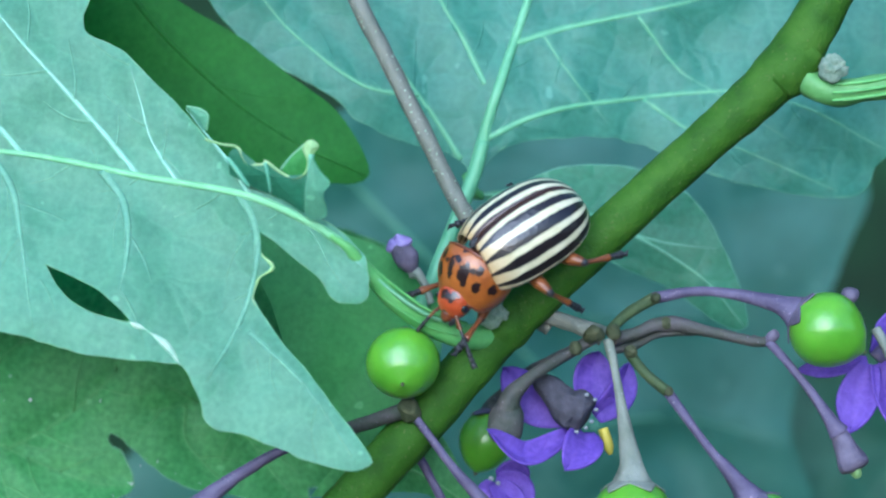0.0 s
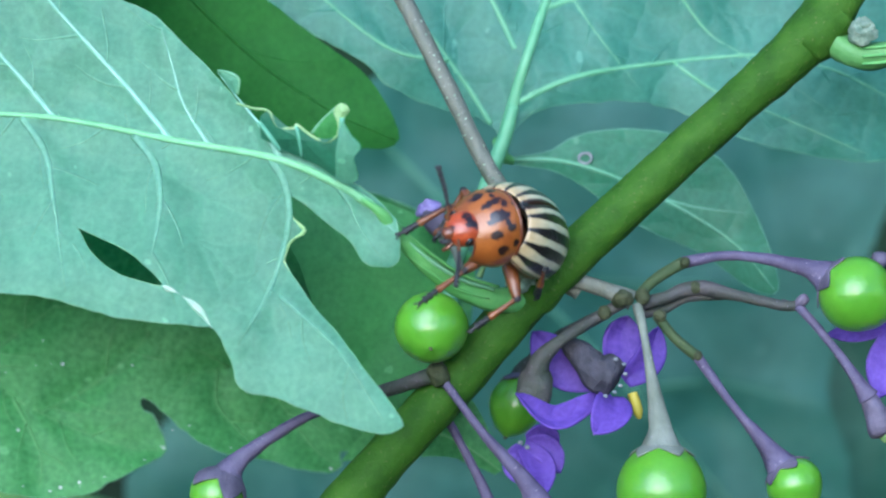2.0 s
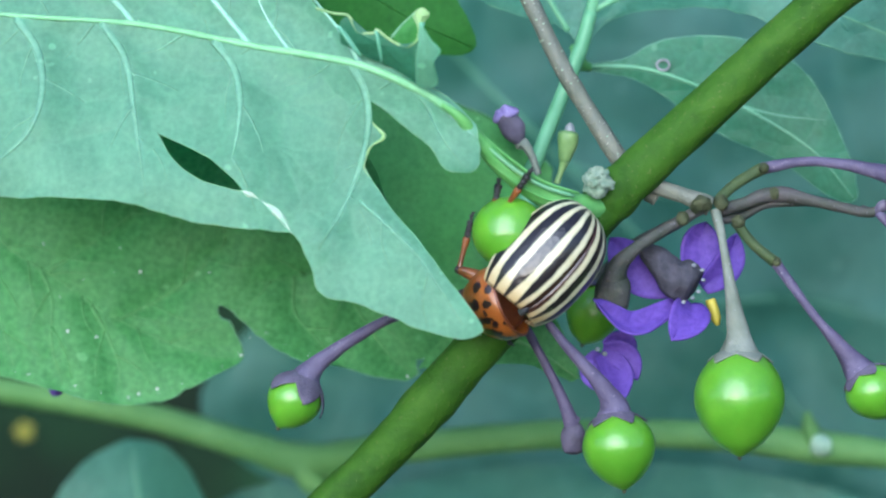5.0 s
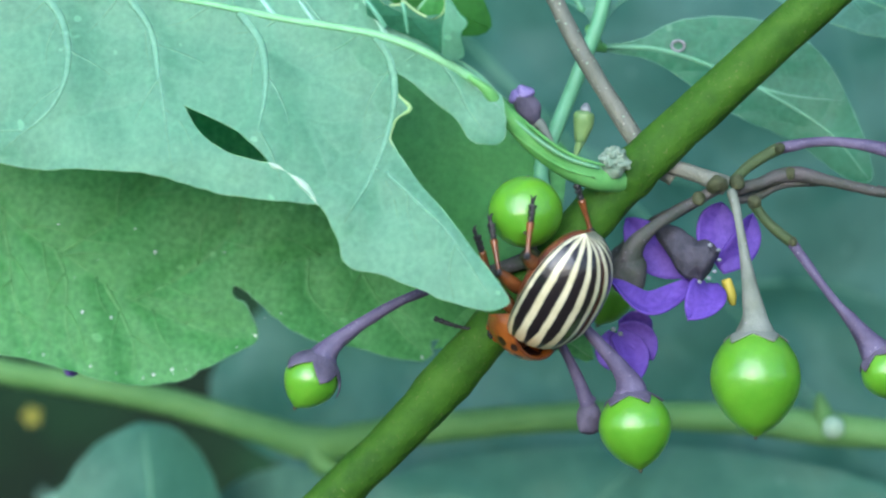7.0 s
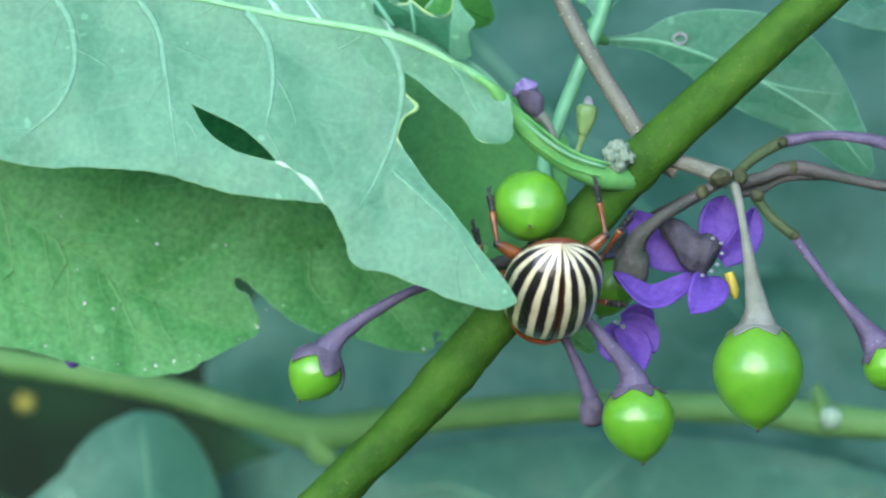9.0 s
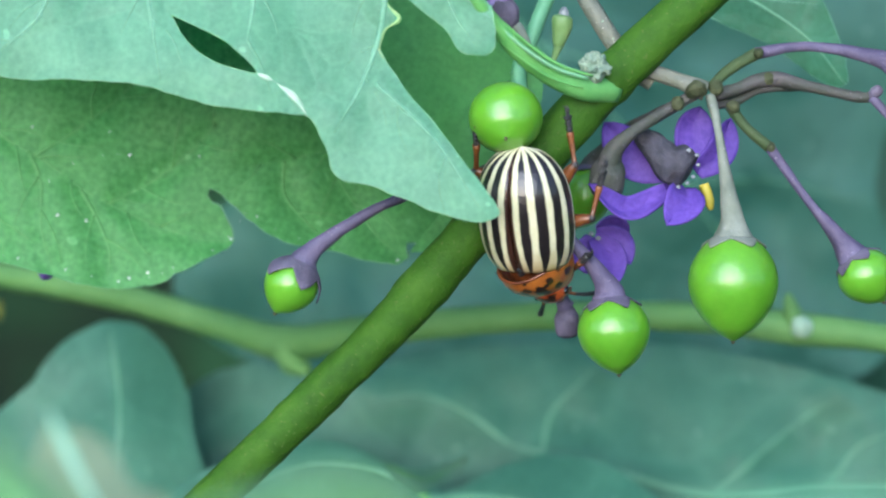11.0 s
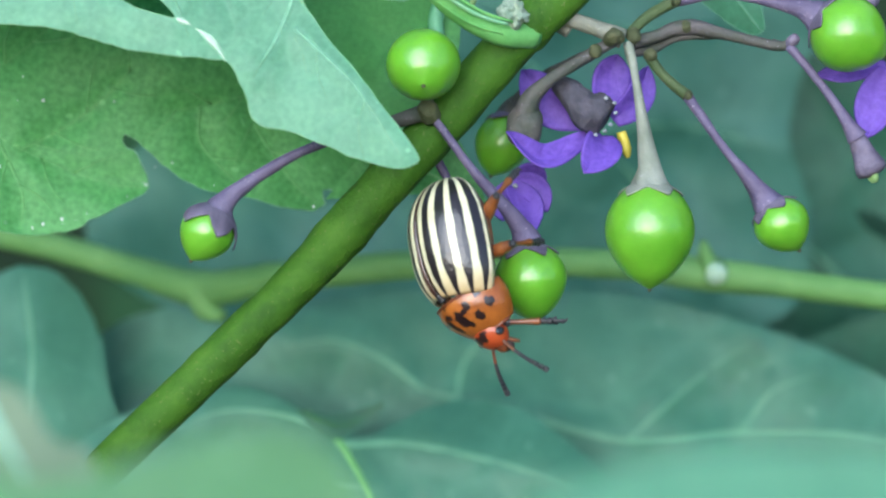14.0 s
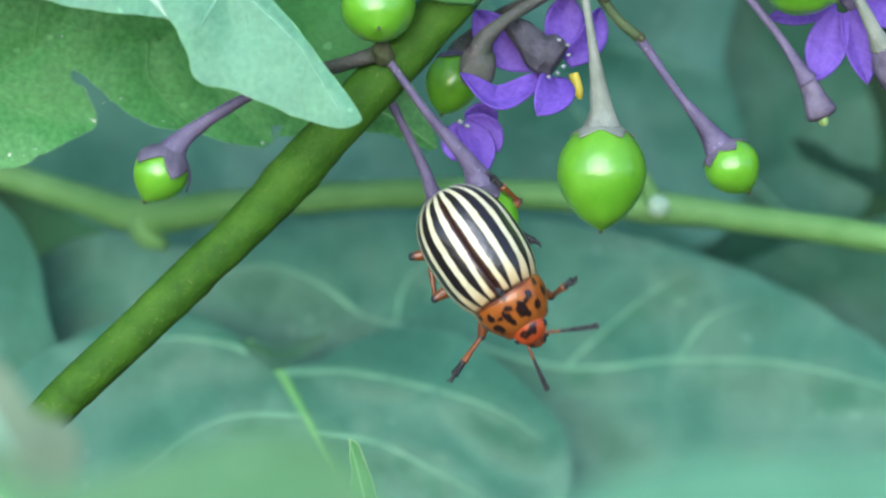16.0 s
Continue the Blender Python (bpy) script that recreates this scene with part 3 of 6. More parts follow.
    # dry crusts along the tears
    for line, radii in (([(-18.05, -4.3), (-17.62, -4.51), (-16.98, -4.9), (-16.13, -5.56), (-15.59, -6.09), (-15.11, -6.88)], [0.03, 0.18, 0.03, 0.19, 0.15, 0.02]),
                        ([(-10.92, 1), (-10.78, 0.26), (-10.43, -0.47), (-9.82, -1.17), (-10.48, -1.67), (-10.87, -2.26), (-11, -2.93), (-10.52, -3.85)], [0.04, 0.05, 0.11, 0.16, 0.09, 0.12, 0.08, 0.04])):
        bm = bmesh.new()
        tube(bm, [(x, depth(x, z) + 0.05, z) for x, z in line], radii, 9, 4, 0.9)
        for q in bm.verts:
            near = depth(q.co.x, q.co.z)
            q.co.y = near + (q.co.y - near) * 0.45
        part("scar", bm, CRUST if len(line) == 8 else SCAR, thing, "pale dried scar along the tear")
    # chewed remnants along the upper edge
    for line, r, mat in (([(-13.72, -7.6, 6.35), (-12.71, -7.8, 6.04), (-11.76, -8, 5.87), (-11.23, -8, 4.94), (-10.3, -8.1, 4.87), (-10.09, -8.2, 5.06), (-9.3, -8.2, 4.44), (-8.44, -8.3, 4.07), (-7.8, -8.4, 4.36), (-7.62, -8.7, 5.11), (-7.87, -8.9, 5.82), (-7.46, -9, 6.21), (-7.04, -8.9, 5.89), (-7.41, -8.8, 5.3), (-6.96, -8.7, 4.39), (-6.36, -8.9, 3.76)], 0.07, CRUST),
                         ([(-9.23, -8.2, 4.6), (-8.54, -8.6, 5.38), (-7.8, -8.9, 6.02)], 0.07, PALE_EDGE),
                         ([(-12.37, -7.9, 5.28), (-11.73, -7.7, 4.42), (-11.17, -7.3, 3.57)], 0.13, SOFT_VEIN),
                         ([(-10.16, -8.2, 5), (-9.98, -8, 4.18), (-9.9, -7.4, 3.23)], 0.1, SOFT_VEIN),
                         ([(-7.41, -8.9, 5.43), (-7.56, -8.6, 3.99), (-7.76, -7.6, 1.97)], 0.15, SOFT_VEIN),
                         ([(-14.8, -7.4, 8.28), (-14.04, -7.7, 8.13), (-13.53, -7.8, 7.73), (-13.66, -7.5, 6.88)], 0.07, PALE_EDGE)):
        bm = bmesh.new()
        tube(bm, line, r, 8, 5, 0.5)
        part("chewed_remnant", bm, mat, thing)
    for tri, mat in (([(-12.28, -7.4, 4.3), (-12.3, -7.9, 5.51), (-11.69, -8, 5.8), (-11.23, -8, 4.91), (-10.3, -8.1, 4.84), (-10.06, -8.2, 5), (-9.3, -8.2, 4.4), (-8.44, -8.3, 4.04), (-7.77, -8.4, 4.26), (-7.59, -8.2, 3.34), (-7.57, -7.5, 1.9), (-9.04, -7.3, 2.77), (-10.71, -7.2, 3.5)], GREY_LEAF),
                     ([(-7.39, -9.2, 5.22), (-6.89, -9.3, 4.4), (-6.33, -9.4, 3.74), (-6.75, -9, 3), (-6.57, -8.2, 1.83), (-7.67, -8, 1.76), (-7.8, -8.9, 3.33)], UNDERSIDE),
                     ([(-9.2, -8.2, 4.6), (-8.54, -8.6, 5.38), (-7.8, -8.9, 5.99), (-7.62, -8.7, 5.11), (-7.8, -8.4, 4.43), (-8.44, -8.3, 4.1)], MID_LEAF),
                     ([(-7.83, -8.9, 5.89), (-7.46, -9.1, 6.24), (-6.97, -9, 5.95), (-7.27, -8.9, 5.56), (-7.61, -8.8, 5.24)], CRUST),
                     ([(-14.8, -7.4, 8.28), (-14.04, -7.7, 8.16), (-13.53, -7.8, 7.73), (-13.7, -7.5, 6.88), (-14.2, -7.4, 7.35)], UNDERSIDE)):
        bm = bmesh.new()
        rim3 = spline([*tri, tri[0]], 4)[:-1]
        mid = bm.verts.new(sum(rim3) / len(rim3) + np.array((0, -0.2, 0)))
        vs = [bm.verts.new(p) for p in rim3]
        for k in range(len(vs)):
            bm.faces.new((vs[k], vs[(k + 1) % len(vs)], mid))
        flap = part("curled_flap", bm, mat, thing, smooth=False)
        so = flap.modifiers.new("thickness", "SOLIDIFY")
        so.thickness = 0.00012
    return thing


def set_back(points, k):
    """The points of a plan, spread from the middle of the view as their leaf stands further off."""
    return [(0.3 + (x - 0.3) * k, -2 + (z + 2) * k) for x, z in points]


def other_leaves():
    far_off = 1.095
    s = (19.0, 0.18, 0.20)
    low, low_depth = leaf("nightshade_leaf", (0.14, 10, -3.38), set_back([(0.14, -3.03), (-0.07, -5.87), (-0.57, -9.04), (-1.8, -11.83), (-3.73, -13.9), (-5.89, -14.98), (-8.08, -14.61), (-8.11, -15.64), (-9.28, -15.83), (-11.02, -15.57), (-12.74, -15.04), (-15.5, -14.45), (-17.57, -13.16), (-19.14, -11.74), (-20.2, -11.19), (-19.91, -11.94), (-19.11, -12.77), (-18.57, -14.42), (-19.57, -15.15), (-21.58, -16.15), (-23.24, -16.93), (-25.24, -17.17), (-27.58, -16.87), (-29.59, -16.3), (-32.26, -15.6), (-35.58, -14.88), (-44.19, -11.45), (-49.78, -3.02), (-45.05, 6.26), (-34.94, 2.86), (-24.8, 3.62), (-14.41, 2.63), (-8.77, 1.59), (-3.8, 0.18)], far_off), s, UPPERSIDE,
         "large bright green lobed leaf with small pale specks", [(set_back(line, far_off), radius, kind) for line, radius, kind in [
        ([(-44.81, 1.42), (-38.68, -3.43), (-34.59, -6.27), (-32.53, -8.09), (-30.15, -9.43), (-27.08, -11.6), (-24.35, -12.99), (-20.95, -14.22), (-18.57, -14.42)], 0.3, "midrib"),
        ([(-0.04, -4.09), (-5.18, -5.85), (-10.76, -8.28), (-14.21, -9.3), (-17.64, -9.97)], 0.25, "vein"),
        ([(-27.76, -11.26), (-26.7, -13.14), (-25.97, -15.01), (-26.09, -16.69)], 0.14, "vein"),
        ([(-30.83, -9.02), (-30.11, -10.9), (-30.01, -13.61), (-29.27, -15.97)], 0.14, "vein"),
        ([(-34.59, -6.27), (-33.83, -8.83), (-33.4, -11.55), (-32.29, -14.93)], 0.14, "vein"),
        ([(-26.06, -12.12), (-23.73, -10.95), (-21.4, -9.25), (-19.74, -7.54)], 0.12, "vein"),
        ([(-30.49, -9.26), (-28.2, -7.84), (-25.56, -5.79), (-23.58, -3.72)], 0.12, "vein"),
        ([(-12.84, -8.79), (-12.11, -11.05), (-10, -14.18), (-8.25, -15.64)], 0.14, "vein"),
        ([(-15.58, -9.64), (-15.55, -11.71), (-14.14, -13.44), (-12.75, -14.83)], 0.12, "vein"),
        ([(-5.18, -5.85), (-4.46, -8.32), (-4.09, -11.12), (-4.43, -13.89)], 0.12, "vein"),
        ([(-10.07, -7.94), (-9.41, -4.79), (-7.33, -1.96), (-5.22, 0.18)], 0.12, "vein")]], (), 0.5, 0.5, RIB, 0.16, 0.75, 5.0, 0.22, 1, spread=0.7, twigs=UPPER_VEIN, bend=lambda x, z: -2.5 * math.exp(-((x + 17) / 11) ** 2), margin=PALE_EDGE)
    specks = set_back([(-24.86, -9.23), (-29.04, -12.77), (-24.76, -16.54), (-23.66, -16.25), (-18.71, -14.28), (-8.73, -15.7), (-27.36, -13.13)], far_off)
    rng = random.Random(12)
    edge = set_back([(-12.74, -14.9), (-15.5, -14.3), (-17.57, -13.0), (-18.7, -14.3), (-20.4, -15.4), (-22.4, -16.4), (-25.24, -17.0), (-27.58, -16.7), (-29.59, -16.1), (-32.26, -15.4)], far_off)
    for a, b in zip(edge, edge[1:]):
        specks += [(a[0] + (b[0] - a[0]) * q + rng.uniform(-0.12, 0.12), a[1] + (b[1] - a[1]) * q + rng.uniform(0.1, 0.45)) for q in (rng.random(), rng.random())]
    specks += [(rng.uniform(-34, -20), rng.uniform(-13, -7)) for _ in range(7)]
    # Pale specks, in part glints painted as bright white beads.
    for i, (x, z) in enumerate(specks):
        w = 1.0 if i < 7 else rng.uniform(0.2, 0.7)
        bm = bmesh.new()
        turned(bm, (x, low_depth(x, z), z), (0.3, -1, 0.2), [(-0.04, 0.11 * w), (0.04 * w, 0.09 * w), (0.07 * w, 0.03 * w)], 8, 0.9)
        part("pale_speck", bm, GLINT, low)
    leaf("nightshade_leaf", (0.13, 7, -3.37), [(0.12, -3.19), (-0.09, -6.19), (-0.75, -9.34), (-2.32, -11.95), (-4.42, -13.43), (-6.52, -12.46), (-8.3, -9.68), (-9.9, -6.53), (-11.17, -3.02), (-12.97, 0.51), (-10.17, 1.58), (-5.92, 0.87), (-2.36, -0.89)], (7.2, 0.1, 0.2), MID_LEAF,
         "mid green leaf in half shade behind the berry", [([(-0.05, -3.72), (-3.05, -5.84), (-5.85, -8.98), (-7.23, -11.07)], 0.12, "midrib"), ([(-3.58, -6.36), (-6.23, -4.78), (-8.72, -1.96)], 0.08, "vein")], (), 0.4, 0.25, MID_LEAF, 0.05, 0.9, 6.0, 0.1, 1)
    leaf("nightshade_leaf", (-5.02, 6, -14.11), [(-8.7, -16.15), (-6.51, -13.56), (-3.6, -11.7), (-0.67, -11.67), (0.89, -13.86), (1.88, -16.88), (0.3, -16.52), (-1.36, -15.87), (-3.2, -15.81), (-5.03, -15.94)], (8, 0, 0), UPPERSIDE,
         "small green leaf behind the stem", [([(-5.05, -13.55), (-1.38, -14.62), (1.81, -16.73)], 0.14, "midrib")], (), 0.3, 0.3, RIB, 0.1, 0.9, 8.0)
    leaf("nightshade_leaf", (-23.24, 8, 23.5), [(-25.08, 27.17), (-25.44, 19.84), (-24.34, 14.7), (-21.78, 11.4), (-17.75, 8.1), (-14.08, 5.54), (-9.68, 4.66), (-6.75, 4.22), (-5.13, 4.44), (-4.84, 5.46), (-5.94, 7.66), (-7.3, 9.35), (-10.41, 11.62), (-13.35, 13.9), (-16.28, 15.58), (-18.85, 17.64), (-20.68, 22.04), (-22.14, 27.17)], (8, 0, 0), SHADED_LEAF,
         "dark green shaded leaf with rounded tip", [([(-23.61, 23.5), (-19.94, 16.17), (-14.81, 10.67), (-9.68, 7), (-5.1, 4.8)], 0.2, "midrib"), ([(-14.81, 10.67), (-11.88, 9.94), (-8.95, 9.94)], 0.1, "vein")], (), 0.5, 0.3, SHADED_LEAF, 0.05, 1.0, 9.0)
    s = (9.0, 0.05, 0.10)
    top, _ = leaf("nightshade_leaf", (1.87, 8, 4.8), [(2, 4.78), (0.81, 6.11), (-2.37, 7), (-5.33, 8.33), (-7.19, 9.96), (-9.78, 11.45), (-12.74, 13.37), (-15.35, 16.35), (-16.87, 20.48), (-14.34, 27.68), (-3.16, 33.51), (8.15, 34.78), (19.51, 31.81), (29.35, 27.28), (36.82, 18.9), (35.1, 9.79), (29.17, 5.94), (28.27, 4.14), (26.3, 3.43), (22.93, 3.72), (19.19, 4.5), (16.21, 5.62), (13.61, 6.81), (10.26, 7.47), (6.53, 7.24), (3.93, 6.64), (2.52, 5.22)], s, SHADED_UNDERSIDE,
         "broad blue-green leaf underside, shade put into its colour, with branching veins", [
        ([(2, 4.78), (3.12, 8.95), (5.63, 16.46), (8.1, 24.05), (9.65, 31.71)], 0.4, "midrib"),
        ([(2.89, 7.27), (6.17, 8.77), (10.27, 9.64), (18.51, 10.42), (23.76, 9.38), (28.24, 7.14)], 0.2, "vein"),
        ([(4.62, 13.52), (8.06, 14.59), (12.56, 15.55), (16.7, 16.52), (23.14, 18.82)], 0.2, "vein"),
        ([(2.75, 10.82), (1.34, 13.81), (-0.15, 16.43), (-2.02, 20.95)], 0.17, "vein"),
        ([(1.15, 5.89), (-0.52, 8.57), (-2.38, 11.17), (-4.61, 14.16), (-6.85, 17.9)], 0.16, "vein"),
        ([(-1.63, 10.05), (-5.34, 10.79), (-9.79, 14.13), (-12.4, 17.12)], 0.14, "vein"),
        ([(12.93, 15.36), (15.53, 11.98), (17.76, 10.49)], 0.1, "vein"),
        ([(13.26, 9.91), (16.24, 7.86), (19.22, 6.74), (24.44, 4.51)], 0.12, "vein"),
        ([(6.56, 14.21), (8.04, 11.96), (9.9, 9.53)], 0.08, "vein")], (), 0.6, 0.45, TOP_VEIN, 0.15, 1.0, 12.0, margin=TOP_VEIN, twigs=SHADED_VEIN, reach=True)
    bm = bmesh.new()
    tube(bm, [(2.61, 8.5, 7.03), (1.98, 8.3, 4.74), (0.58, 8, 1.14), (-0.74, 7, -2.14), (-1.57, 6, -4.86), (-0.2, 4, -9.11)], [0.45, 0.5, 0.5, 0.5, 0.5, 0.5], 12, 6)
    part("petiole", bm, TOP_VEIN, top)
    s = (11.0, 0.0, 0.0)
    spot, depth = leaf("nightshade_leaf", (2.01, 10, 3.54), [(1.53, 3.54), (4.8, 4.05), (7.02, 5.16), (9.99, 5.59), (13.32, 5.21), (15.61, 4.09), (17.46, 2.16), (18.87, -0.73), (19.68, -2.66), (20.13, -4.89), (19.25, -5.33), (17.4, -4.33), (15.18, -2.65), (12.59, -1.54), (9.99, -0.23), (7.77, 1.44), (5.54, 2.75), (3.69, 3.13)], s, GREY_LEAF,
         "narrow green leaflet with a small white ring spot", [([(1.08, 3.54), (6.28, 3.38), (11.84, 1.29), (17.02, -1.84), (19.84, -5.03)], 0.15, "midrib"),
         ([(9.99, 2.18), (12.58, 2.62), (15.17, 2.98)], 0.1, "vein"), ([(12.21, 1.06), (14.8, 0.39), (18.13, 0.01)], 0.1, "vein")], (), 0.4, 0.35, FAR_VEIN, 0.05, 0.9, 15.0, margin=FAR_VEIN)
    bm = bmesh.new()
    ring = (7.37, 10.4, 3.65)
    pts = [(ring[0] + 0.42 * math.cos(k * 0.63), depth(ring[0], ring[2]) - 0.2, ring[2] + 0.34 * math.sin(k * 0.63)) for k in range(11)]
    tube(bm, pts, 0.08, 6, 3)
    part("ring_spot", bm, WHITE_DOT, spot, "white ring-shaped spot")
    bm = bmesh.new()
    tube(bm, [(1.63, 9, 4.8), (2.01, 10, 3.73), (2.57, 11, 3.5)], [0.4, 0.4, 0.3], 8, 4)
    part("petiole", bm, RIB, spot)


def far_leaves():
    def far(name_base, rim, slope, label, veins, seed, mat=None, wave=0.8):
        return leaf("background_leaf", name_base, rim, slope, mat or FAR_LEAF, label, [(line, 0.5 * radius, kind) for line, radius, kind in veins], (), wave, 1.3, FAR_VEIN, 0.2, 1.6, seed, 0.3, spread=2.2)

    broad, _ = far((-9.35, 46, -38.35), [(-9.76, -37.56), (-13.86, -35.48), (-19.29, -34.89), (-25.07, -36.6), (-30.7, -40.37), (-35.57, -48.11), (-29.89, -56.79), (-12.43, -62.61), (3.19, -58.75), (13.04, -51.21), (14.56, -44.71), (11.94, -40.58), (6.55, -36.84), (0.64, -35.82), (-3.89, -37.32), (-7.05, -38.59)], (62, 0, 0.5), "broad blue-green leaf with radiating pale veins",
        [([(-11.13, -36.52), (-8.85, -38.6), (-6.34, -42.52), (-4.21, -47.21), (-1.62, -54.82)], 0.75, "midrib"),
         ([(-8.39, -39.01), (-2.98, -38.78), (3.34, -39.99), (8.75, -41.51), (12.32, -43.89)], 0.4, "vein"),
         ([(-9.76, -37.85), (-13.84, -36.74), (-17.89, -36.56), (-22.77, -38.25)], 0.4, "vein"),
         ([(-6.56, -42.11), (-11.49, -42.13), (-15.47, -43.59), (-19.82, -46.85)], 0.35, "vein"),
         ([(-5.88, -43.34), (-1.18, -43.94), (4.19, -46.38), (8.63, -48.8)], 0.3, "vein")], 20.0)
    for ob in broad.children:
        if ob.name.startswith("midrib"):
            ob.data.materials[0] = RIB
    far((-29.2, 50, -36.45), [(-40.89, -30.55), (-38.75, -27.53), (-34.67, -25.82), (-31.38, -26.78), (-28.67, -30.48), (-27.31, -35.7), (-26.16, -41.71), (-35.8, -48.09), (-49.58, -43.97), (-46.52, -35.82)], (60, 0, 0.4), "rounded blue-green leaf behind the vine",
        [([(-34.66, -26.08), (-33.38, -33.13), (-33.98, -39.62)], 0.3, "midrib")], 23.0)
    far((10.98, 58, -41.68), [(-30.15, -36.59), (-29.34, -32.52), (-23.75, -30.2), (-16.64, -31.06), (-8.6, -29.16), (3.34, -28.37), (15.36, -28.96), (29.32, -32.07), (40.31, -37.5), (48.77, -44.28), (45.55, -52.82), (24.54, -54.19), (10.39, -51.57), (-3.72, -47.18), (-17.79, -45.46), (-26.27, -41.94)], (66, 0, 0.35), "large blue-green leaf lying behind the vine",
        [([(-1.89, -36.4), (5.72, -38.17), (15.23, -40.46), (24.81, -39.87), (34.43, -40.04), (44.97, -42.49)], 0.5, "midrib"),
         ([(15.23, -40.46), (19.1, -37.18), (23.48, -33.95), (26.41, -32.09)], 0.3, "vein"),
         ([(-1.89, -36.4), (-5.7, -33.7), (-9.51, -32.37), (-13.3, -32.85)], 0.35, "vein"), ([(0.96, -37.06), (1.91, -33.65), (5.74, -29.96)], 0.35, "vein"), ([(24.81, -39.87), (27.77, -36.21), (32.15, -34.81)], 0.25, "vein")], 26.0)
    far((11.32, 78, -24.05), [(-13.84, 11.06), (0.84, 16.3), (16.56, 13.68), (32.28, 10.54), (39.61, 6.34), (37.52, -0.47), (34.37, -8.33), (32.28, -16.71), (34.37, -24.05), (32.28, -33.48), (11.32, -38.72), (-9.64, -37.15), (-27.46, -32.43), (-33.23, -25.62), (-29.03, -18.81), (-21.17, -10.43), (-18.03, 1.1)], (78, 0, 0.0), "very large blurred blue-green leaf",
        [([(-11.74, 9.49), (0.84, -3.09), (13.94, -16.19), (27.04, -31.39)], 0.6, "midrib"), ([(0.84, -3.09), (11.32, -6.23), (24.42, -6.23)], 0.3, "vein"), ([(13.94, -16.19), (21.8, -15.67), (31.23, -17.76)], 0.3, "vein")], 29.0, PALE_FAR)
    far((27.52, 84, -27.79), [(13.43, -3.1), (23.03, -2.02), (32.64, -6.28), (43.33, -12.67), (48.8, -24.99), (43.63, -36.33), (27.62, -38.61), (14.15, -31.11), (8.7, -17.08)], (84, 0, 0.0), "blurred green leaf with the thicket's shade in its colour",
        [([(16.66, -6.31), (27.45, -19.7), (40.93, -33.11)], 0.5, "midrib")], 31.0, SHADED_FAR)
    far((38.55, 70, -57.4), [(29.91, -36.18), (40.15, -31.92), (53.1, -29.72), (63.94, -35.92), (67.53, -51.91), (60.11, -62.79), (43.98, -60.64), (34.65, -52.04)], (70, 0, 0.0), "dim green leaf with shade in its colour",
        [([(32.62, -39.31), (46.02, -46.64), (62.34, -54.63)], 0.5, "midrib")], 33.0, SHADED_FAR)
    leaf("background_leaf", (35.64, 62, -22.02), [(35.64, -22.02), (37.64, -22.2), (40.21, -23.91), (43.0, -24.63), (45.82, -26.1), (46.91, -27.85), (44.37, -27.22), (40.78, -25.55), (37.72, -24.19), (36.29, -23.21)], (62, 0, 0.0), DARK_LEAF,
         "narrow dark leaf with deep shade in its colour", [([(35.9, -22.22), (39.22, -24.07), (42.79, -25.73), (46.38, -27.35)], 0.12, "midrib")], (), 0.4, 0.3, DARK_LEAF, 0.2, 1.2, 53.0)
    # Dark blade added as painted shadow in the gap between two leaves.
    leaf("background_leaf", (-12.04, 44, -36.68), [(-11.78, -34.59), (-9.02, -35.16), (-6.44, -34.65), (-4.55, -33.89), (-5.57, -35.55), (-7.28, -36.48), (-8.78, -37.06), (-9.95, -36.41), (-11.07, -35.67)], (45, 0, 0.3), SHADED_FAR,
         "small dark patch added as the shadow between leaf folds", [([(-11.6, -34.76), (-9.44, -35.66), (-7.72, -35.86), (-5.15, -34.39)], 0.1, "midrib")], (), 0.4, 0.3, SHADED_LEAF, 0.2, 1.2, 50.0)


def young_leaf():
    leaf("young_leaf", (-2.52, 2, -42.39), [(-3.69, -35.08), (-3.29, -35.3), (-2.85, -36.19), (-2.34, -37.52), (-1.89, -39.3), (-1.58, -41.91), (-2.51, -43.79), (-3.54, -41.92), (-3.85, -39.31), (-3.57, -37.3), (-3.68, -35.97)], (3, 0, 0), BERRY_LEAF,
         "young yellow-green leaf tip with a dry pale point", [([(-2.33, -43.04), (-2.61, -39.68), (-3.21, -37), (-3.62, -35.38)], 0.12, "midrib")], (), 0.3, 0.3, RIB, 0.08, 0.6, 60.0, margin=CRUST)


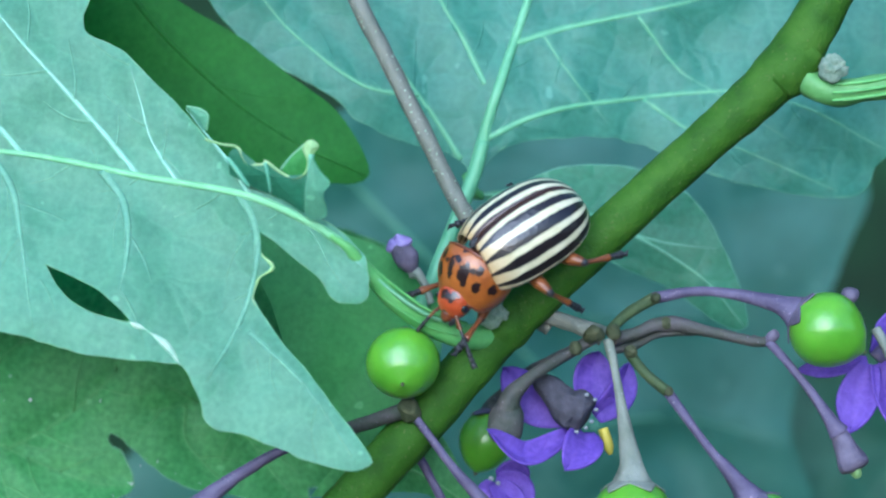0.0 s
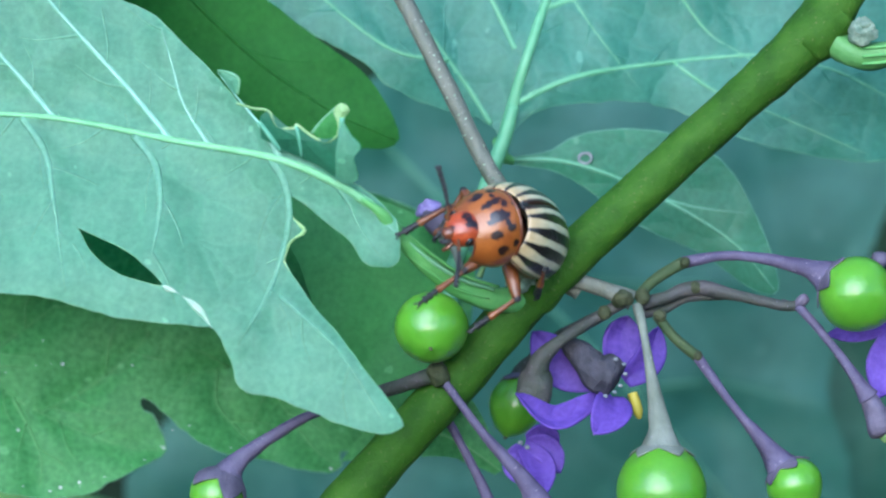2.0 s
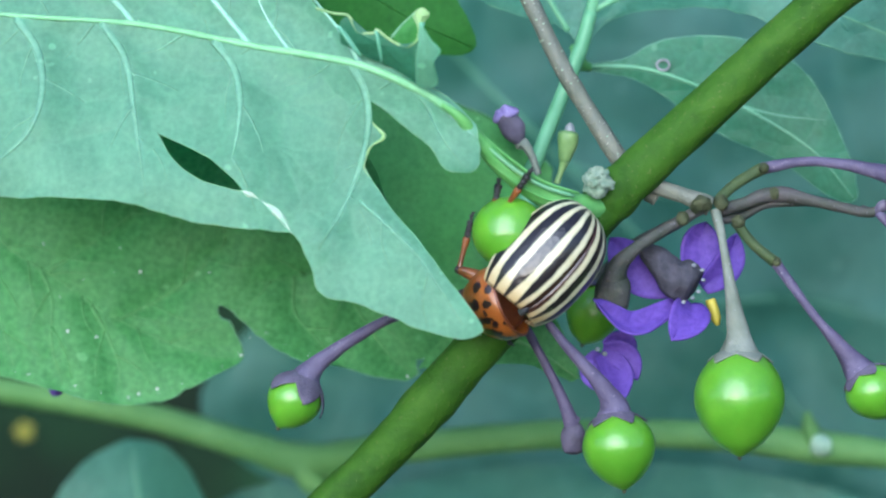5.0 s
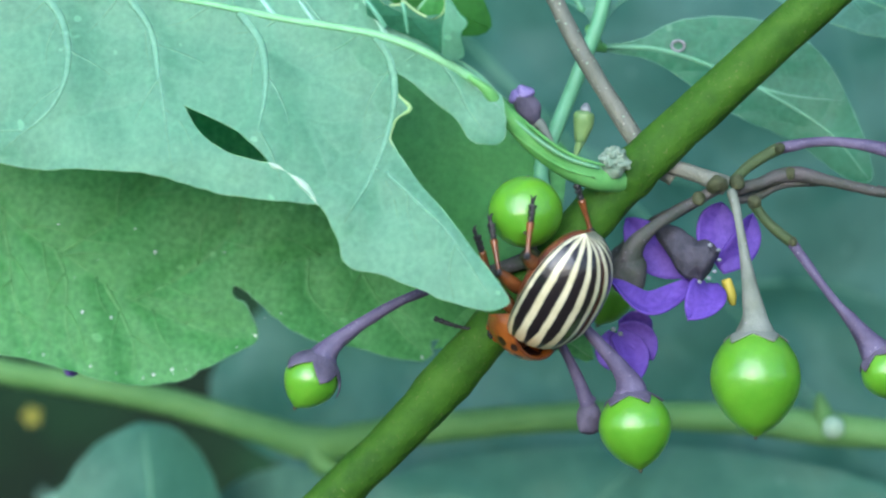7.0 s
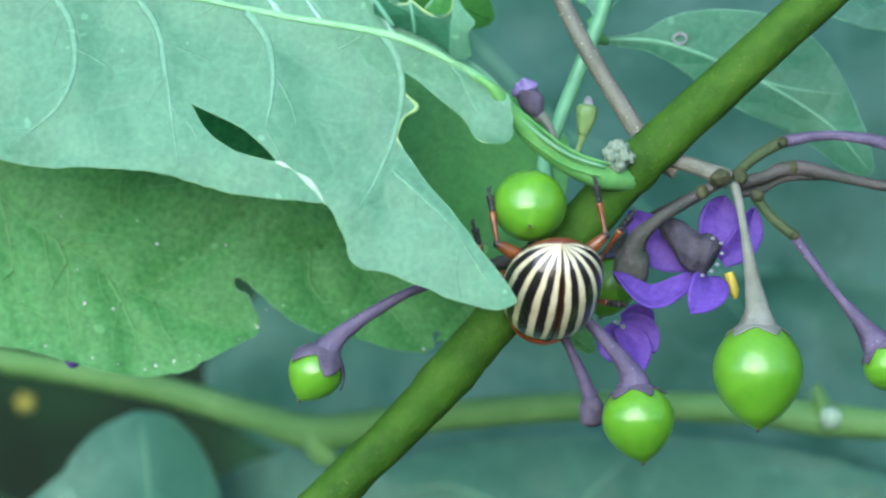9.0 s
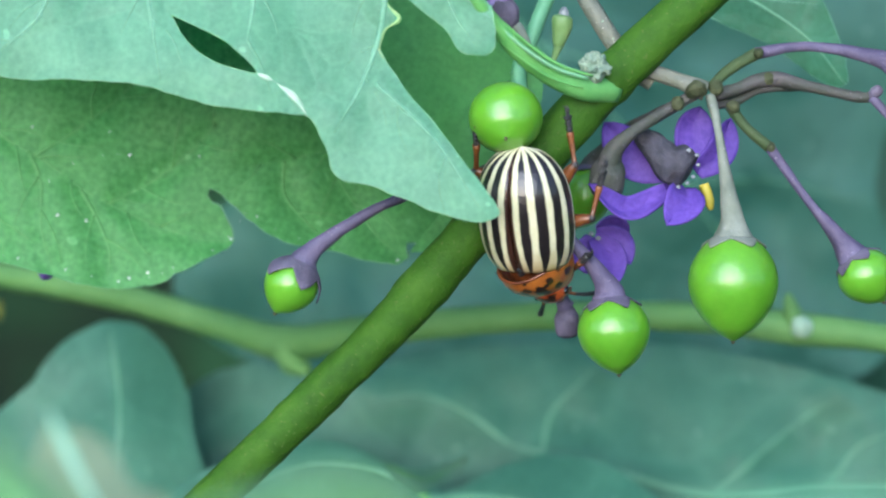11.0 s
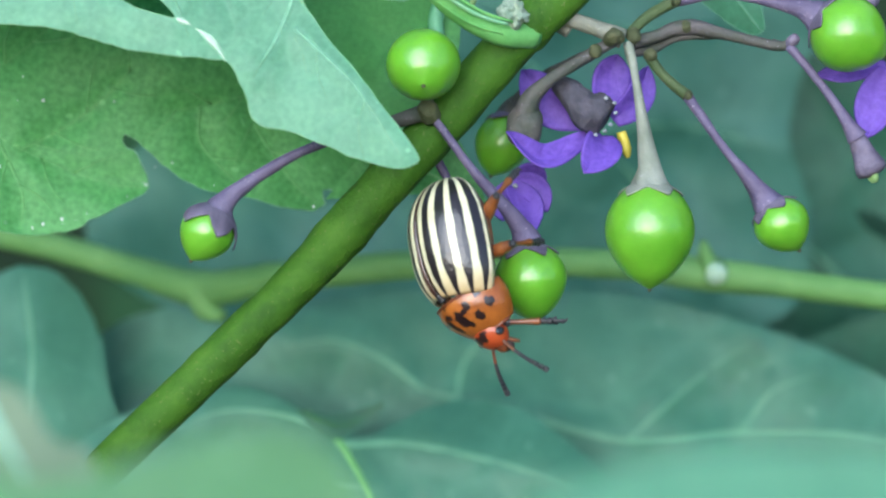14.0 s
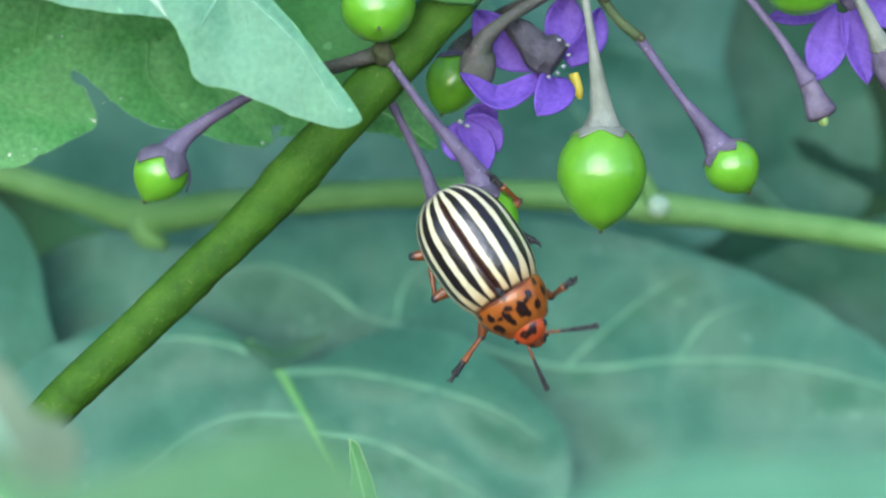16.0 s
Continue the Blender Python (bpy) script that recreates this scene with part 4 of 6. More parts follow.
def near_leaves():
    """Leaves that stand close before the lens, out of focus."""
    leaf("foreground_leaf", (-13.22, -70, -27.12), [(-20.09, -12.1), (-17.52, -13.01), (-15.58, -14.38), (-14.29, -15.3), (-12.38, -15.14), (-10.15, -14.52), (-8.07, -13.97), (-6.3, -14.12), (-5, -15.27), (-4.03, -17.57), (-5.29, -21.35), (-11.91, -22.84), (-19.75, -22.07), (-21.84, -16.08)], (-80, 0, 0.3), SOFT_GREEN,
         "bright green leaf close by and out of focus", [([(-18.46, -13.63), (-14.57, -16.82), (-11.01, -20.6)], 0.3, "midrib")], (), 0.4, 0.2, RIB, 0.05, 0.6, 40.0)
    leaf("foreground_leaf", (6.59, -70, -27.16), [(-1.57, -16.09), (-0.37, -15.11), (1.42, -14.39), (3.68, -13.93), (6.25, -13.81), (9.28, -13.83), (12.31, -14.36), (13.77, -16.22), (12.14, -19.75), (5.37, -21.13), (-0.54, -19.73)], (-71.6, 0, 1.2), UNDERSIDE,
         "pale green leaf close by and out of focus", [([(-2.76, -15.96), (3.21, -15.66), (10.72, -16.65)], 0.3, "midrib")], (), 0.4, 0.2, VEIN, 0.05, 0.6, 43.0)
    leaf("foreground_leaf", (-19.84, -64, -21.65), [(-20.09, -16.46), (-18.3, -16.76), (-17.34, -17.77), (-16.65, -18.69), (-15.46, -19.03), (-15.01, -20.3), (-16.07, -21.82), (-19.19, -22.63), (-20.69, -21.23), (-20.97, -18.81)], (-56, 0, 0.3), DRY_PALE,
         "pale leaf edge close by and strongly out of focus", [([(-20, -15.95), (-18.9, -17.99), (-17.58, -20.01)], 0.25, "midrib")], (), 0.4, 0.2, VEIN, 0.05, 0.6, 46.0)


def yellow_bloom():
    """A small yellow flower far behind in the shade."""
    thing = empty("yellow_flower", (-56.64, 110, -31.99), "small blurred yellow flower in the dark thicket", "flower")
    centre = Vector((-56.64, 110, -31.81))
    for k in range(5):
        d = Vector((math.cos(k * 1.257 + 0.6), -0.3, math.sin(k * 1.257 + 0.6)))
        bm = bmesh.new()
        turned(bm, centre, d, [(0, 0.2), (0.5, 0.35), (0.9, 0.35), (1.2, 0.1)], 10, 0.2)
        part("petal", bm, DIM_YELLOW, thing)


# ---- berries, buds and flowers ----
def stalk_to(thing, line, radii, mat, name="pedicel", label=""):
    bm = bmesh.new()
    tube(bm, line, [0.8 * r for r in radii], 12, 6, 0.2)
    return part(name, bm, mat, thing, label)


def fruit_radius(s, r, pointed):
    return r * math.sin(math.pi * s ** (0.92 - 0.12 * pointed)) ** (0.56 + 0.25 * pointed * s)


def calyx_lobes(thing, start, way, r, length, pointed, cover, mat, lobes=5):
    """The pointed lobes at the stalk's end that clasp the fruit."""
    way = Vector(way).normalized()
    side = way.orthogonal().normalized()
    other = way.cross(side)
    bm = bmesh.new()
    rows, n = [], lobes * 10
    for i in range(9):
        row = []
        for k in range(n):
            ang = 2 * math.pi * k / n
            tooth = 1 - abs(((k * lobes / n) % 1) * 2 - 1)
            tooth = (1 - tooth) ** 1.2
            s = 0.012 + (i / 8) * cover * (0.42 + 0.58 * tooth) * (1 + 0.2 * noise.noise(Vector((math.cos(ang) * 2, math.sin(ang) * 2, r * 3))))
            rr = fruit_radius(s, r, pointed) + 0.07 + 0.16 * (i / 8) ** 3 * tooth
            row.append(bm.verts.new(Vector(start) + way * (length * s - 0.04) + (side * math.cos(ang) + other * math.sin(ang)) * rr))
        rows.append(row)
    for a, b in zip(rows, rows[1:]):
        for k in range(n):
            bm.faces.new((a[k], a[(k + 1) % n], b[(k + 1) % n], b[k]))
    ob = part("calyx", bm, mat, thing, "violet-grey calyx with pointed lobes")
    so = ob.modifiers.new("thickness", "SOLIDIFY")
    so.thickness, so.offset = 0.00008, 1.0
    return ob


def berry(centre, way, r, length, label, line=None, radii=None, mat=None, cup=0.8, pointed=0.25, tip_dot=True, root=0):
    """A berry along way, from its calyx to its tip, on a stalk."""
    way = Vector(way).normalized()
    start = Vector(centre) - way * length / 2
    thing = empty("nightshade_berry", tuple(start), label, "berry", "berries on the vine")
    bm = bmesh.new()
    profile = []
    for i in range(15):
        s = (i / 14) ** 1.3
        profile.append((length * s, max(0.02, fruit_radius(s, r, pointed))))
    profile[-1] = (length + 0.03, 0.08)
    turned(bm, start, way, profile, 32)
    part("fruit", bm, BERRY, thing)
    if tip_dot:
        bm = bmesh.new()
        turned(bm, Vector(start) + way * (length - 0.02), way, [(0, 0.14), (0.12, 0.12), (0.22, 0.05)], 8)
        part("style_scar", bm, NODE, thing, "small brown tip")
    if cup:
        calyx_lobes(thing, start, way, r, length, pointed, cup, GREY_PEDICEL if mat is GREY_PEDICEL else CALYX)
    if line:
        # the stalk widens like a trumpet to the calyx
        s0 = min(0.35 * cup, 0.085)
        r0 = fruit_radius(s0, r, pointed) + 0.09
        if (start - Vector(line[-1])).length < 3.1:
            line = line[:-1]
        if root:
            # the stalk's foot, below its joint, is olive green
            stalk_to(thing, line[:root + 1], [1.06 * r for r in radii[:root + 1]], OLIVE_PEDICEL, "stalk_foot", "olive green foot of the stalk")
            line, radii = line[root:], radii[root:]
        come = (start - Vector(line[-1])).normalized()
        bend = (come + way).normalized()
        thin = radii[len(line) - 1]
        flare = [(start - come * 1.6 - bend * 0.9, max(thin, 0.40 * r0)), (start - bend * 1.0, 0.58 * r0), (start - way * 0.2, 0.80 * r0), (start + way * length * s0, r0)]
        stalk_to(thing, [*line, *(tuple(p) for p, _ in flare)], [*radii[:len(line)], *(w / 0.8 for _, w in flare)], mat or PEDICEL)
    return thing


def berries():
    berry((-2.42, -3.5, -6.93), (0.0, -0.86, -0.5), 2.24, 4.4, "round green unripe berry that the beetle climbs over",
          [(-2.16, -1.4, -9.7), (-2.0, -0.9, -8.65), (-1.95, -0.8, -7.2)], [0.4, 0.35, 0.32, 0.35, 0.4], DARK_PEDICEL, 0.1, 0.0)
    berry((11.65, -0.5, -17.38), (0.0, -0.12, -1), 2.78, 6.7, "large green pear-shaped unripe berry",
          [(10.22, 0.5, -5.6), (10.61, 0, -7.5), (10.96, -0.2, -9.58), (11.19, -0.4, -11.31)], [0.42, 0.34, 0.38, 0.46, 0.56, 0.6], GREY_PEDICEL, 0.13, 0.3)
    berry((4.27, -2, -20.18), (0.12, -0.15, -1), 2.22, 4.9, "green unripe berry on a violet stalk",
          [(-2.05, -1.7, -9.82), (-0.62, -2.1, -11.65), (0.85, -2.0, -13.6)], [0.35, 0.32, 0.38, 0.46, 0.5, 0.6], PEDICEL, 0.17, 0.35)
    berry((-15.4, -4.5, -17.04), (-0.48, -0.12, -0.86), 1.65, 3.6, "small green berry half wrapped in its calyx",
          [(-5.51, 1.5, -11.07), (-7.19, -1, -11.34), (-9.22, -3.6, -11.94), (-10.71, -4, -12.61)], [0.4, 0.34, 0.36, 0.42, 0.58, 0.6, 0.6], PEDICEL, 0.5, 0.3)
    berry((19.94, 0, -16.83), (0.55, -0.1, -0.8), 1.75, 3.6, "small green berry on a long violet stalk",
          [(11.47, 0.8, -6.31), (12.5, 0.6, -7.7), (13.89, 0.4, -8.84), (15.44, 0.2, -10.99), (16.66, 0.1, -12.58), (17.53, 0, -13.76)], [0.42, 0.36, 0.44, 0.34, 0.38, 0.44, 0.5, 0.6], PEDICEL, 0.22, 0.2, root=2)
    berry((23.7, -0.5, -5.04), (0.85, -0.2, -0.5), 2.35, 5.0, "green berry on an arching violet-grey stalk",
          [(10.2, 0.8, -5.22), (11.47, 1.5, -4.05), (13.17, 2, -3.07), (15.7, 1.5, -2.64), (17.75, 1, -2.77), (19.43, 0.4, -3.18)], [0.42, 0.40, 0.48, 0.38, 0.42, 0.48, 0.55, 0.6], PEDICEL, 0.14, 0.1, root=2)
    berry((2.75, 8, -12.5), (-0.3, -0.2, -0.9), 1.75, 4.2, "green berry half hidden behind a violet flower",
          [(8.23, 2, -6.17), (5.4, 5, -7.8), (4.0, 7.2, -8.6)], [0.36, 0.36, 0.4, 0.45, 0.55], DARK_PEDICEL, 0.2, 0.1)


def umbels():
    thing = empty("flower_umbel", (6.75, 0.8, -4.22), "knobbly brown umbel joint where berry stalks meet", "stem")
    stalk_to(thing, [(5, 0.8, -3.62), (6.73, 0.5, -4.21), (8.3, 0.5, -4.73), (9.88, 0.6, -5.36)], [0.75, 0.6, 0.62, 0.8], BROWN_STEM, "peduncle")
    for p, r in (((9.31, 0, -5.24), 0.85), ((8.12, 0.3, -6.12), 0.55), ((10.56, 0.4, -5.15), 0.6), ((11.62, 0.6, -6.41), 0.6), ((13.24, 1.4, -3.06), 0.5), ((13.97, 0.2, -8.83), 0.46), ((13.87, 1.6, -4.64), 0.48)):
        bm = bmesh.new()
        bmesh.ops.create_icosphere(bm, subdivisions=3, radius=r * 0.72)
        for v in bm.verts:
            v.co = v.co * (1 + 0.45 * noise.noise(v.co * 1.6 + Vector(p))) + Vector(p)
        part("knot", bm, NODE, thing, "knobbly joint")
    second = empty("flower_umbel", (-2.16, 1, -9.86), "dark peduncle with a forked joint beside the round berry", "stem")
    stalk_to(second, [(-8.04, 3, -11.95), (-5.7, 1, -11.1), (-3.74, -0.8, -10.34), (-2.05, -1.5, -9.78)], [0.5, 0.55, 0.55, 0.7], DARK_PEDICEL, "peduncle")
    bm = bmesh.new()
    bmesh.ops.create_icosphere(bm, subdivisions=3, radius=0.75)
    for v in bm.verts:
        v.co = v.co * (1 + 0.3 * noise.noise(v.co * 1.6)) + Vector((-2.05, -1.6, -9.83))
    part("knot", bm, NODE, second, "knobbly joint")


def bud(line, radii, mat, centre, way, r, length, label, mouth=None, tip=None, wide=1.0):
    thing = empty("flower_bud", line[0], label, "flower bud", "buds of the vine")
    way = Vector(way).normalized()
    start = Vector(centre) - way * length / 2
    stalk_to(thing, [*line, tuple(start)], radii, mat)
    bm = bmesh.new()
    turned(bm, start, way, [(0, r * 0.5), (length * 0.35, r * 0.72), (length * 0.7, r), (length * 0.92, r * 0.92), (length, r * 0.4)] if wide < 0.6 else [(0, r * 0.5), (length * 0.35, r * 0.95), (length * 0.65, r), (length * 0.9, r * 0.8), (length, r * 0.25)], 16, 0.22)
    part("cup", bm, mouth or CALYX, thing)
    if tip:
        bm = bmesh.new()
        for k in range(3 if wide > 0.6 else 1):
            turn = Matrix.Rotation(k * 2.1 + 0.5, 3, way) @ way.orthogonal().normalized()
            off = turn * r * 0.2 * wide if wide > 0.6 else Vector()
            turned(bm, start + way * length * (0.72 if wide > 0.6 else 0.9) + off, way + turn * 0.2, [(0, r * 0.5), (0.25, r * 0.78 * wide), (0.5, r * 0.66 * wide), (0.7 + 0.12 * (k % 3), r * 0.15)], 12, 0.5)
        part("tip", bm, tip, thing)
    return thing


def buds():
    bud([(20.21, 1, -5.75), (21.58, 0.8, -7.32), (22.94, 0.5, -9.06), (23.94, 0.2, -10.61)], [0.36, 0.32, 0.38, 0.55, 0.85], PEDICEL, (24.96, 0, -12.5), (0.4, -0.2, -0.9), 0.95, 2.6, "violet-grey spent bud with a yellow-green tip", None, BUD, 0.45)
    bud([(-2.6, 1.9, -11.2), (-1.4, 2.1, -13.2), (-0.19, 2, -15.41), (0.52, 2, -16.83), (1.24, 2, -18.61)], [0.36, 0.34, 0.36, 0.42, 0.55, 0.75], PEDICEL, (1.49, 2, -19.96), (0.05, -0.1, -1), 0.8, 2.0, "closed drooping violet-grey calyx")
    bud([(-0.75, 4, -3.46), (-1.11, 4, -2.39), (-1.58, 4, -1.53)], [0.3, 0.3, 0.42, 0.6], GREY_PEDICEL, (-2.44, 4, -0.39), (-0.45, -0.2, 0.85), 0.8, 2.4, "violet flower bud just opening", CALYX, BUD_PETAL)
    bud([(0.43, 4, -4.03), (0.64, 4, -3.46), (0.78, 4, -3.03)], [0.25, 0.22, 0.3, 0.4], BUD, (1.06, 4, -1.67), (0.15, 0, 1), 0.72, 2.0, "small closed green bud", BUD, WHITE_DOT, 0.5)
    bud([(25.25, 4, -4.25), (25.6, 4, -3.72), (25.71, 4, -3.36)], [0.3, 0.3, 0.35, 0.4], PEDICEL, (25.55, 3, -2.95), (0.1, 0, 1), 0.55, 1.1, "tiny violet bud behind the berry")
    bud([(19.23, 1.6, -5.6), (19.91, 1.4, -5.8), (20.16, 1.2, -5.65)], [0.35, 0.4, 0.35, 0.3], DARK_PEDICEL, (20.42, 1, -5.44), (0.6, -0.2, 0.6), 0.35, 1.0, "stub of a dropped flower stalk")
    bud([(26.86, 1, -4.94), (27.52, 0.5, -6.3), (28.37, 0, -8.01)], [0.4, 0.4, 0.6, 0.9], GREY_PEDICEL, (29.72, 0, -10.45), (0.5, -0.2, -0.9), 1.2, 2.8, "grey-violet spent calyx on its stalk")
    bud([(-33.72, 10, -16.1), (-33.27, 10, -16.7)], [0.3, 0.3, 0.35], PEDICEL, (-32.82, 10, -17.53), (0.3, -0.2, -0.9), 0.5, 1.3, "violet petal tip peeping from behind a leaf", PETAL)
    thing = empty("arching_stalk", (10.73, 1, -5.58), "dark arching flower stalk that forks", "stem")
    stalk_to(thing, [(10.56, 1, -5.65), (12.18, 1.5, -5.17), (13.96, 1.8, -4.65), (16.76, 1.6, -5.18), (19.37, 1.3, -5.76), (20.41, 1.2, -5.65)], [0.5, 0.5, 0.62, 0.45, 0.42, 0.4], DARK_PEDICEL)
    fork = stalk_to(thing, [(10.23, 1.4, -6.29), (11.86, 2, -6.04), (13.47, 2.2, -5.27), (15.75, 2, -5.12)], [0.4, 0.4, 0.4, 0.35], DARK_PEDICEL, "fork")
    # the woolly axillary buds at the leaf joints
    for p, way, r in (((2.98, -2.2, -3.94), (0.1, -0.6, 0.6), 1.0), ((23.75, -1.7, 10.95), (0.5, -0.5, 0.6), 0.9)):
        tuft = empty("axillary_bud", p, "woolly grey-green bud in the leaf joint", "bud", "axillary buds")
        rng = random.Random(8)
        bm = bmesh.new()
        bmesh.ops.create_icosphere(bm, subdivisions=3, radius=r * 0.85)
        for v in bm.verts:
            v.co = v.co * (1 + 0.35 * noise.noise(v.co * 2.2)) + Vector(p)
        part("heart", bm, FUZZ, tuft)
        for k in range(34):
            d = (Vector((rng.uniform(-1, 1), rng.uniform(-1, 1), rng.uniform(-1, 1))) + Vector(way) * 0.9).normalized()
            o = d.orthogonal().normalized() * rng.uniform(-0.5, 0.5)
            q = Vector(p)
            bm = bmesh.new()
            tube(bm, [tuple(q + d * r * 0.6), tuple(q + d * r * 0.88 + o * 0.2), tuple(q + d * r * 1.0 + o * 0.6)], [0.24, 0.2, 0.1], 6, 3, 0.3)
            part("bud_scale", bm, FUZZ, tuft)
    stub = empty("leaf_stalk", (23.49, -0.5, 10.11), "bright green leaf stalk at the upper joint", "leaf stalk")
    stalk_to(stub, [(22.1, -0.5, 10.46), (23.79, -0.8, 9.57), (25.49, -1, 9.73), (28.26, -1, 10.25), (34.96, -2, 12.08)], [1.0, 1.05, 1.0, 1.0, 1.0], OLIVE_GREEN, "petiole")
    for dz, dy in ((0.45, -0.75), (-0.05, -0.9), (-0.5, -0.7)):
        stalk_to(stub, [(x, y + dy, z + dz) for x, y, z in [(23.79, -0.8, 9.57), (25.49, -1, 9.73), (28.26, -1, 10.25), (34.96, -2, 12.08)]], [0.1, 0.14, 0.14, 0.12], RIB, "petiole_ridge")


def petal(thing, root, middle, tip, width, face=(0, -1, 0), cup=0.3, twist=0.0):
    """A pointed petal along a bent line from root to tip, its face to the given side; cup: how far its edges rise."""
    line = spline([root, middle, tip], 8)
    bm = bmesh.new()
    rows = []
    n = len(line) - 1
    for i, q in enumerate(line):
        s = i / n
        along = Vector(line[min(n, i + 1)] - line[max(0, i - 1)]).normalized()
        up = Matrix.Rotation(twist * s, 3, along) @ Vector(face)
        across = along.cross(up).normalized()
        up = across.cross(along).normalized()
        w = max(0.03, width * (0.38 + 0.62 * math.sin(math.pi * min(1.0, 0.05 + s * 0.78)) ** 0.9) * (1 - s ** 5) ** 0.7)
        rows.append([bm.verts.new(Vector(q) + across * w * k / 5 + up * (cup * w * (k / 5) ** 2 + 0.10 * w * noise.noise(Vector(q) * 0.9 + Vector((k * 0.6, 0, 0))) - 0.07 * math.exp(-(k / 1.2) ** 2))) for k in range(-5, 6)])
    for a, b in zip(rows, rows[1:]):
        for k in range(10):
            bm.faces.new((a[k], a[k + 1], b[k + 1], b[k]))
    ob = part("petal", bm, PETAL, thing)
    so = ob.modifiers.new("thickness", "SOLIDIFY")
    so.thickness = 0.00012
    return ob


def flowers():
    thing = empty("nightshade_flower", (7.32, 1, -10.18), "violet star flower with swept-back petals and dark throat", "flower", "violet flowers")
    for root, middle, tip, w, face, cup in (
            ((7.92, 1, -11.48), (4.99, -0.4, -12.8), (2.66, -1.6, -10.99), 0.95, (0.15, -0.75, 0.6), 0.5),
            ((8.72, 1, -11.41), (8.52, -0.6, -12.18), (7.42, -1.8, -13.52), 1.3, (0.25, -0.8, 0.5), 0.35),
            ((7.74, 2.2, -10.5), (5.63, 2.4, -9.45), (3.76, 2.8, -7.41), 1.5, (0, -1, -0.1), 0.25),
            ((9.06, 2.4, -10.01), (9.34, 2.6, -8.03), (9.77, 2.8, -6.4), 1.3, (0.1, -1, -0.1), 0.3),
            ((9.5, 2.2, -10.49), (10.92, 2.4, -9.19), (11.68, 2.8, -7.11), 1.05, (0.3, -1, 0), 0.4)):
        petal(thing, root, middle, tip, w, face, cup)
    stalk_to(thing, [(9.4, 0.5, -5.5), (7.99, 0.7, -6.32), (6.37, 0, -7.24), (4.98, -0.2, -8.21), (4.12, 0, -9.27), (3.9, 0.4, -10.69)], [0.5, 0.45, 0.45, 0.55, 0.8, 1.1], DARK_PEDICEL)
    bm = bmesh.new()
    turned(bm, (4.03, 0.4, -9.64), (-0.12, -0.1, -1), [(0, 0.7), (0.8, 1.1), (1.6, 1.15), (2.2, 0.8), (2.6, 0.2)], 16, 0.25)
    part("calyx", bm, DARK_PEDICEL, thing, "dark grey-green calyx")
    bm = bmesh.new()
    tube(bm, [(5.83, 1.6, -7.93), (6.62, 1.2, -8.68), (7.55, 0.8, -9.65), (8.31, 0.6, -10.05), (8.85, 0.4, -10.36)], [0.42, 0.7, 1.0, 1.22, 1.0], 18, 6, 0.5)
    part("throat", bm, PETAL_BASE, thing, "dark violet-grey throat of the flower")
    for p in ((8.85, -0.2, -8.95), (9.35, -0.4, -9.25), (9.4, -0.6, -9.85), (8.75, -0.7, -10.95), (8.2, -0.6, -11.2), (9.1, -0.6, -10.55)):
        bm = bmesh.new()
        turned(bm, p, (0.5, -0.8, -0.2), [(-0.1, 0.08), (0.0, 0.14), (0.08, 0.11), (0.11, 0.03)], 10, 0.9)
        part("nectar_dot", bm, WHITE_DOT, thing, "pale greenish-white dot")
    bm = bmesh.new()
    turned(bm, (10.0, 1.9, -11.2), (0.25, -0.1, -0.9), [(0, 0.32), (0.8, 0.34), (1.3, 0.3), (1.7, 0.12)], 12, 0.2)
    part("anther_cone", bm, ANTHER, thing, "yellow anther cone")

    thing = empty("nightshade_flower", (3.19, 3, -14.05), "violet drooping flower half hidden behind the berries", "flower", "violet flowers")
    for root, middle, tip, w, face, cup in (
            ((3.2, 3.2, -14.71), (4.15, 2.6, -15.87), (4.58, 1.6, -17.55), 1.0, (0.2, -1, 0.2), 0.4),
            ((3.31, 3.4, -14.51), (4.63, 3.2, -14.96), (5.52, 3, -16.37), 0.95, (0.3, -1, 0), 0.4),
            ((3.11, 3.6, -14.67), (2.68, 3.6, -15.75), (2.76, 3.6, -17.04), 0.8, (-0.2, -1, 0.1), 0.3),
            ((3.4, 4, -14.34), (4.48, 4.2, -14), (5.5, 4.5, -14.52), 0.8, (0, -1, -0.2), 0.3)):
        petal(thing, root, middle, tip, w, face, cup)
    for p in ((3, 2.6, -14.38), (3.43, 2.6, -14.66)):
        bm = bmesh.new()
        turned(bm, p, (0, -1, 0), [(0, 0.12), (0.12, 0.16), (0.25, 0.05)], 10, 0.3)
        part("nectar_dot", bm, WHITE_DOT, thing, "pale greenish-white dot")

    thing = empty("nightshade_flower", (26.78, 2.5, -6.69), "violet star flower hanging behind a green berry", "flower", "violet flowers")
    for root, middle, tip, w, face, cup in (
            ((26.62, 2.6, -7.05), (24.34, 2.8, -7.49), (22.24, 3, -7.64), 0.7, (0, -1, 0.4), 0.3),
            ((26.76, 2.4, -7.22), (25.92, 2, -9.32), (25.32, 1.6, -11.52), 1.35, (-0.2, -1, 0.1), 0.3),
            ((27.12, 2.4, -7.22), (27.82, 2, -9.32), (28.45, 1.2, -11.63), 1.1, (0.2, -1, 0.1), 0.5),
            ((27.33, 2.6, -7.05), (29.31, 2.8, -7.06), (31.31, 3, -7.25), 1.2, (0.1, -1, 0.1), 0.3),
            ((27.18, 2.8, -6.78), (28.11, 3, -5.29), (28.71, 3, -3.69), 1.2, (0, -1, -0.2), 0.3)):
        petal(thing, root, middle, tip, w, face, cup)
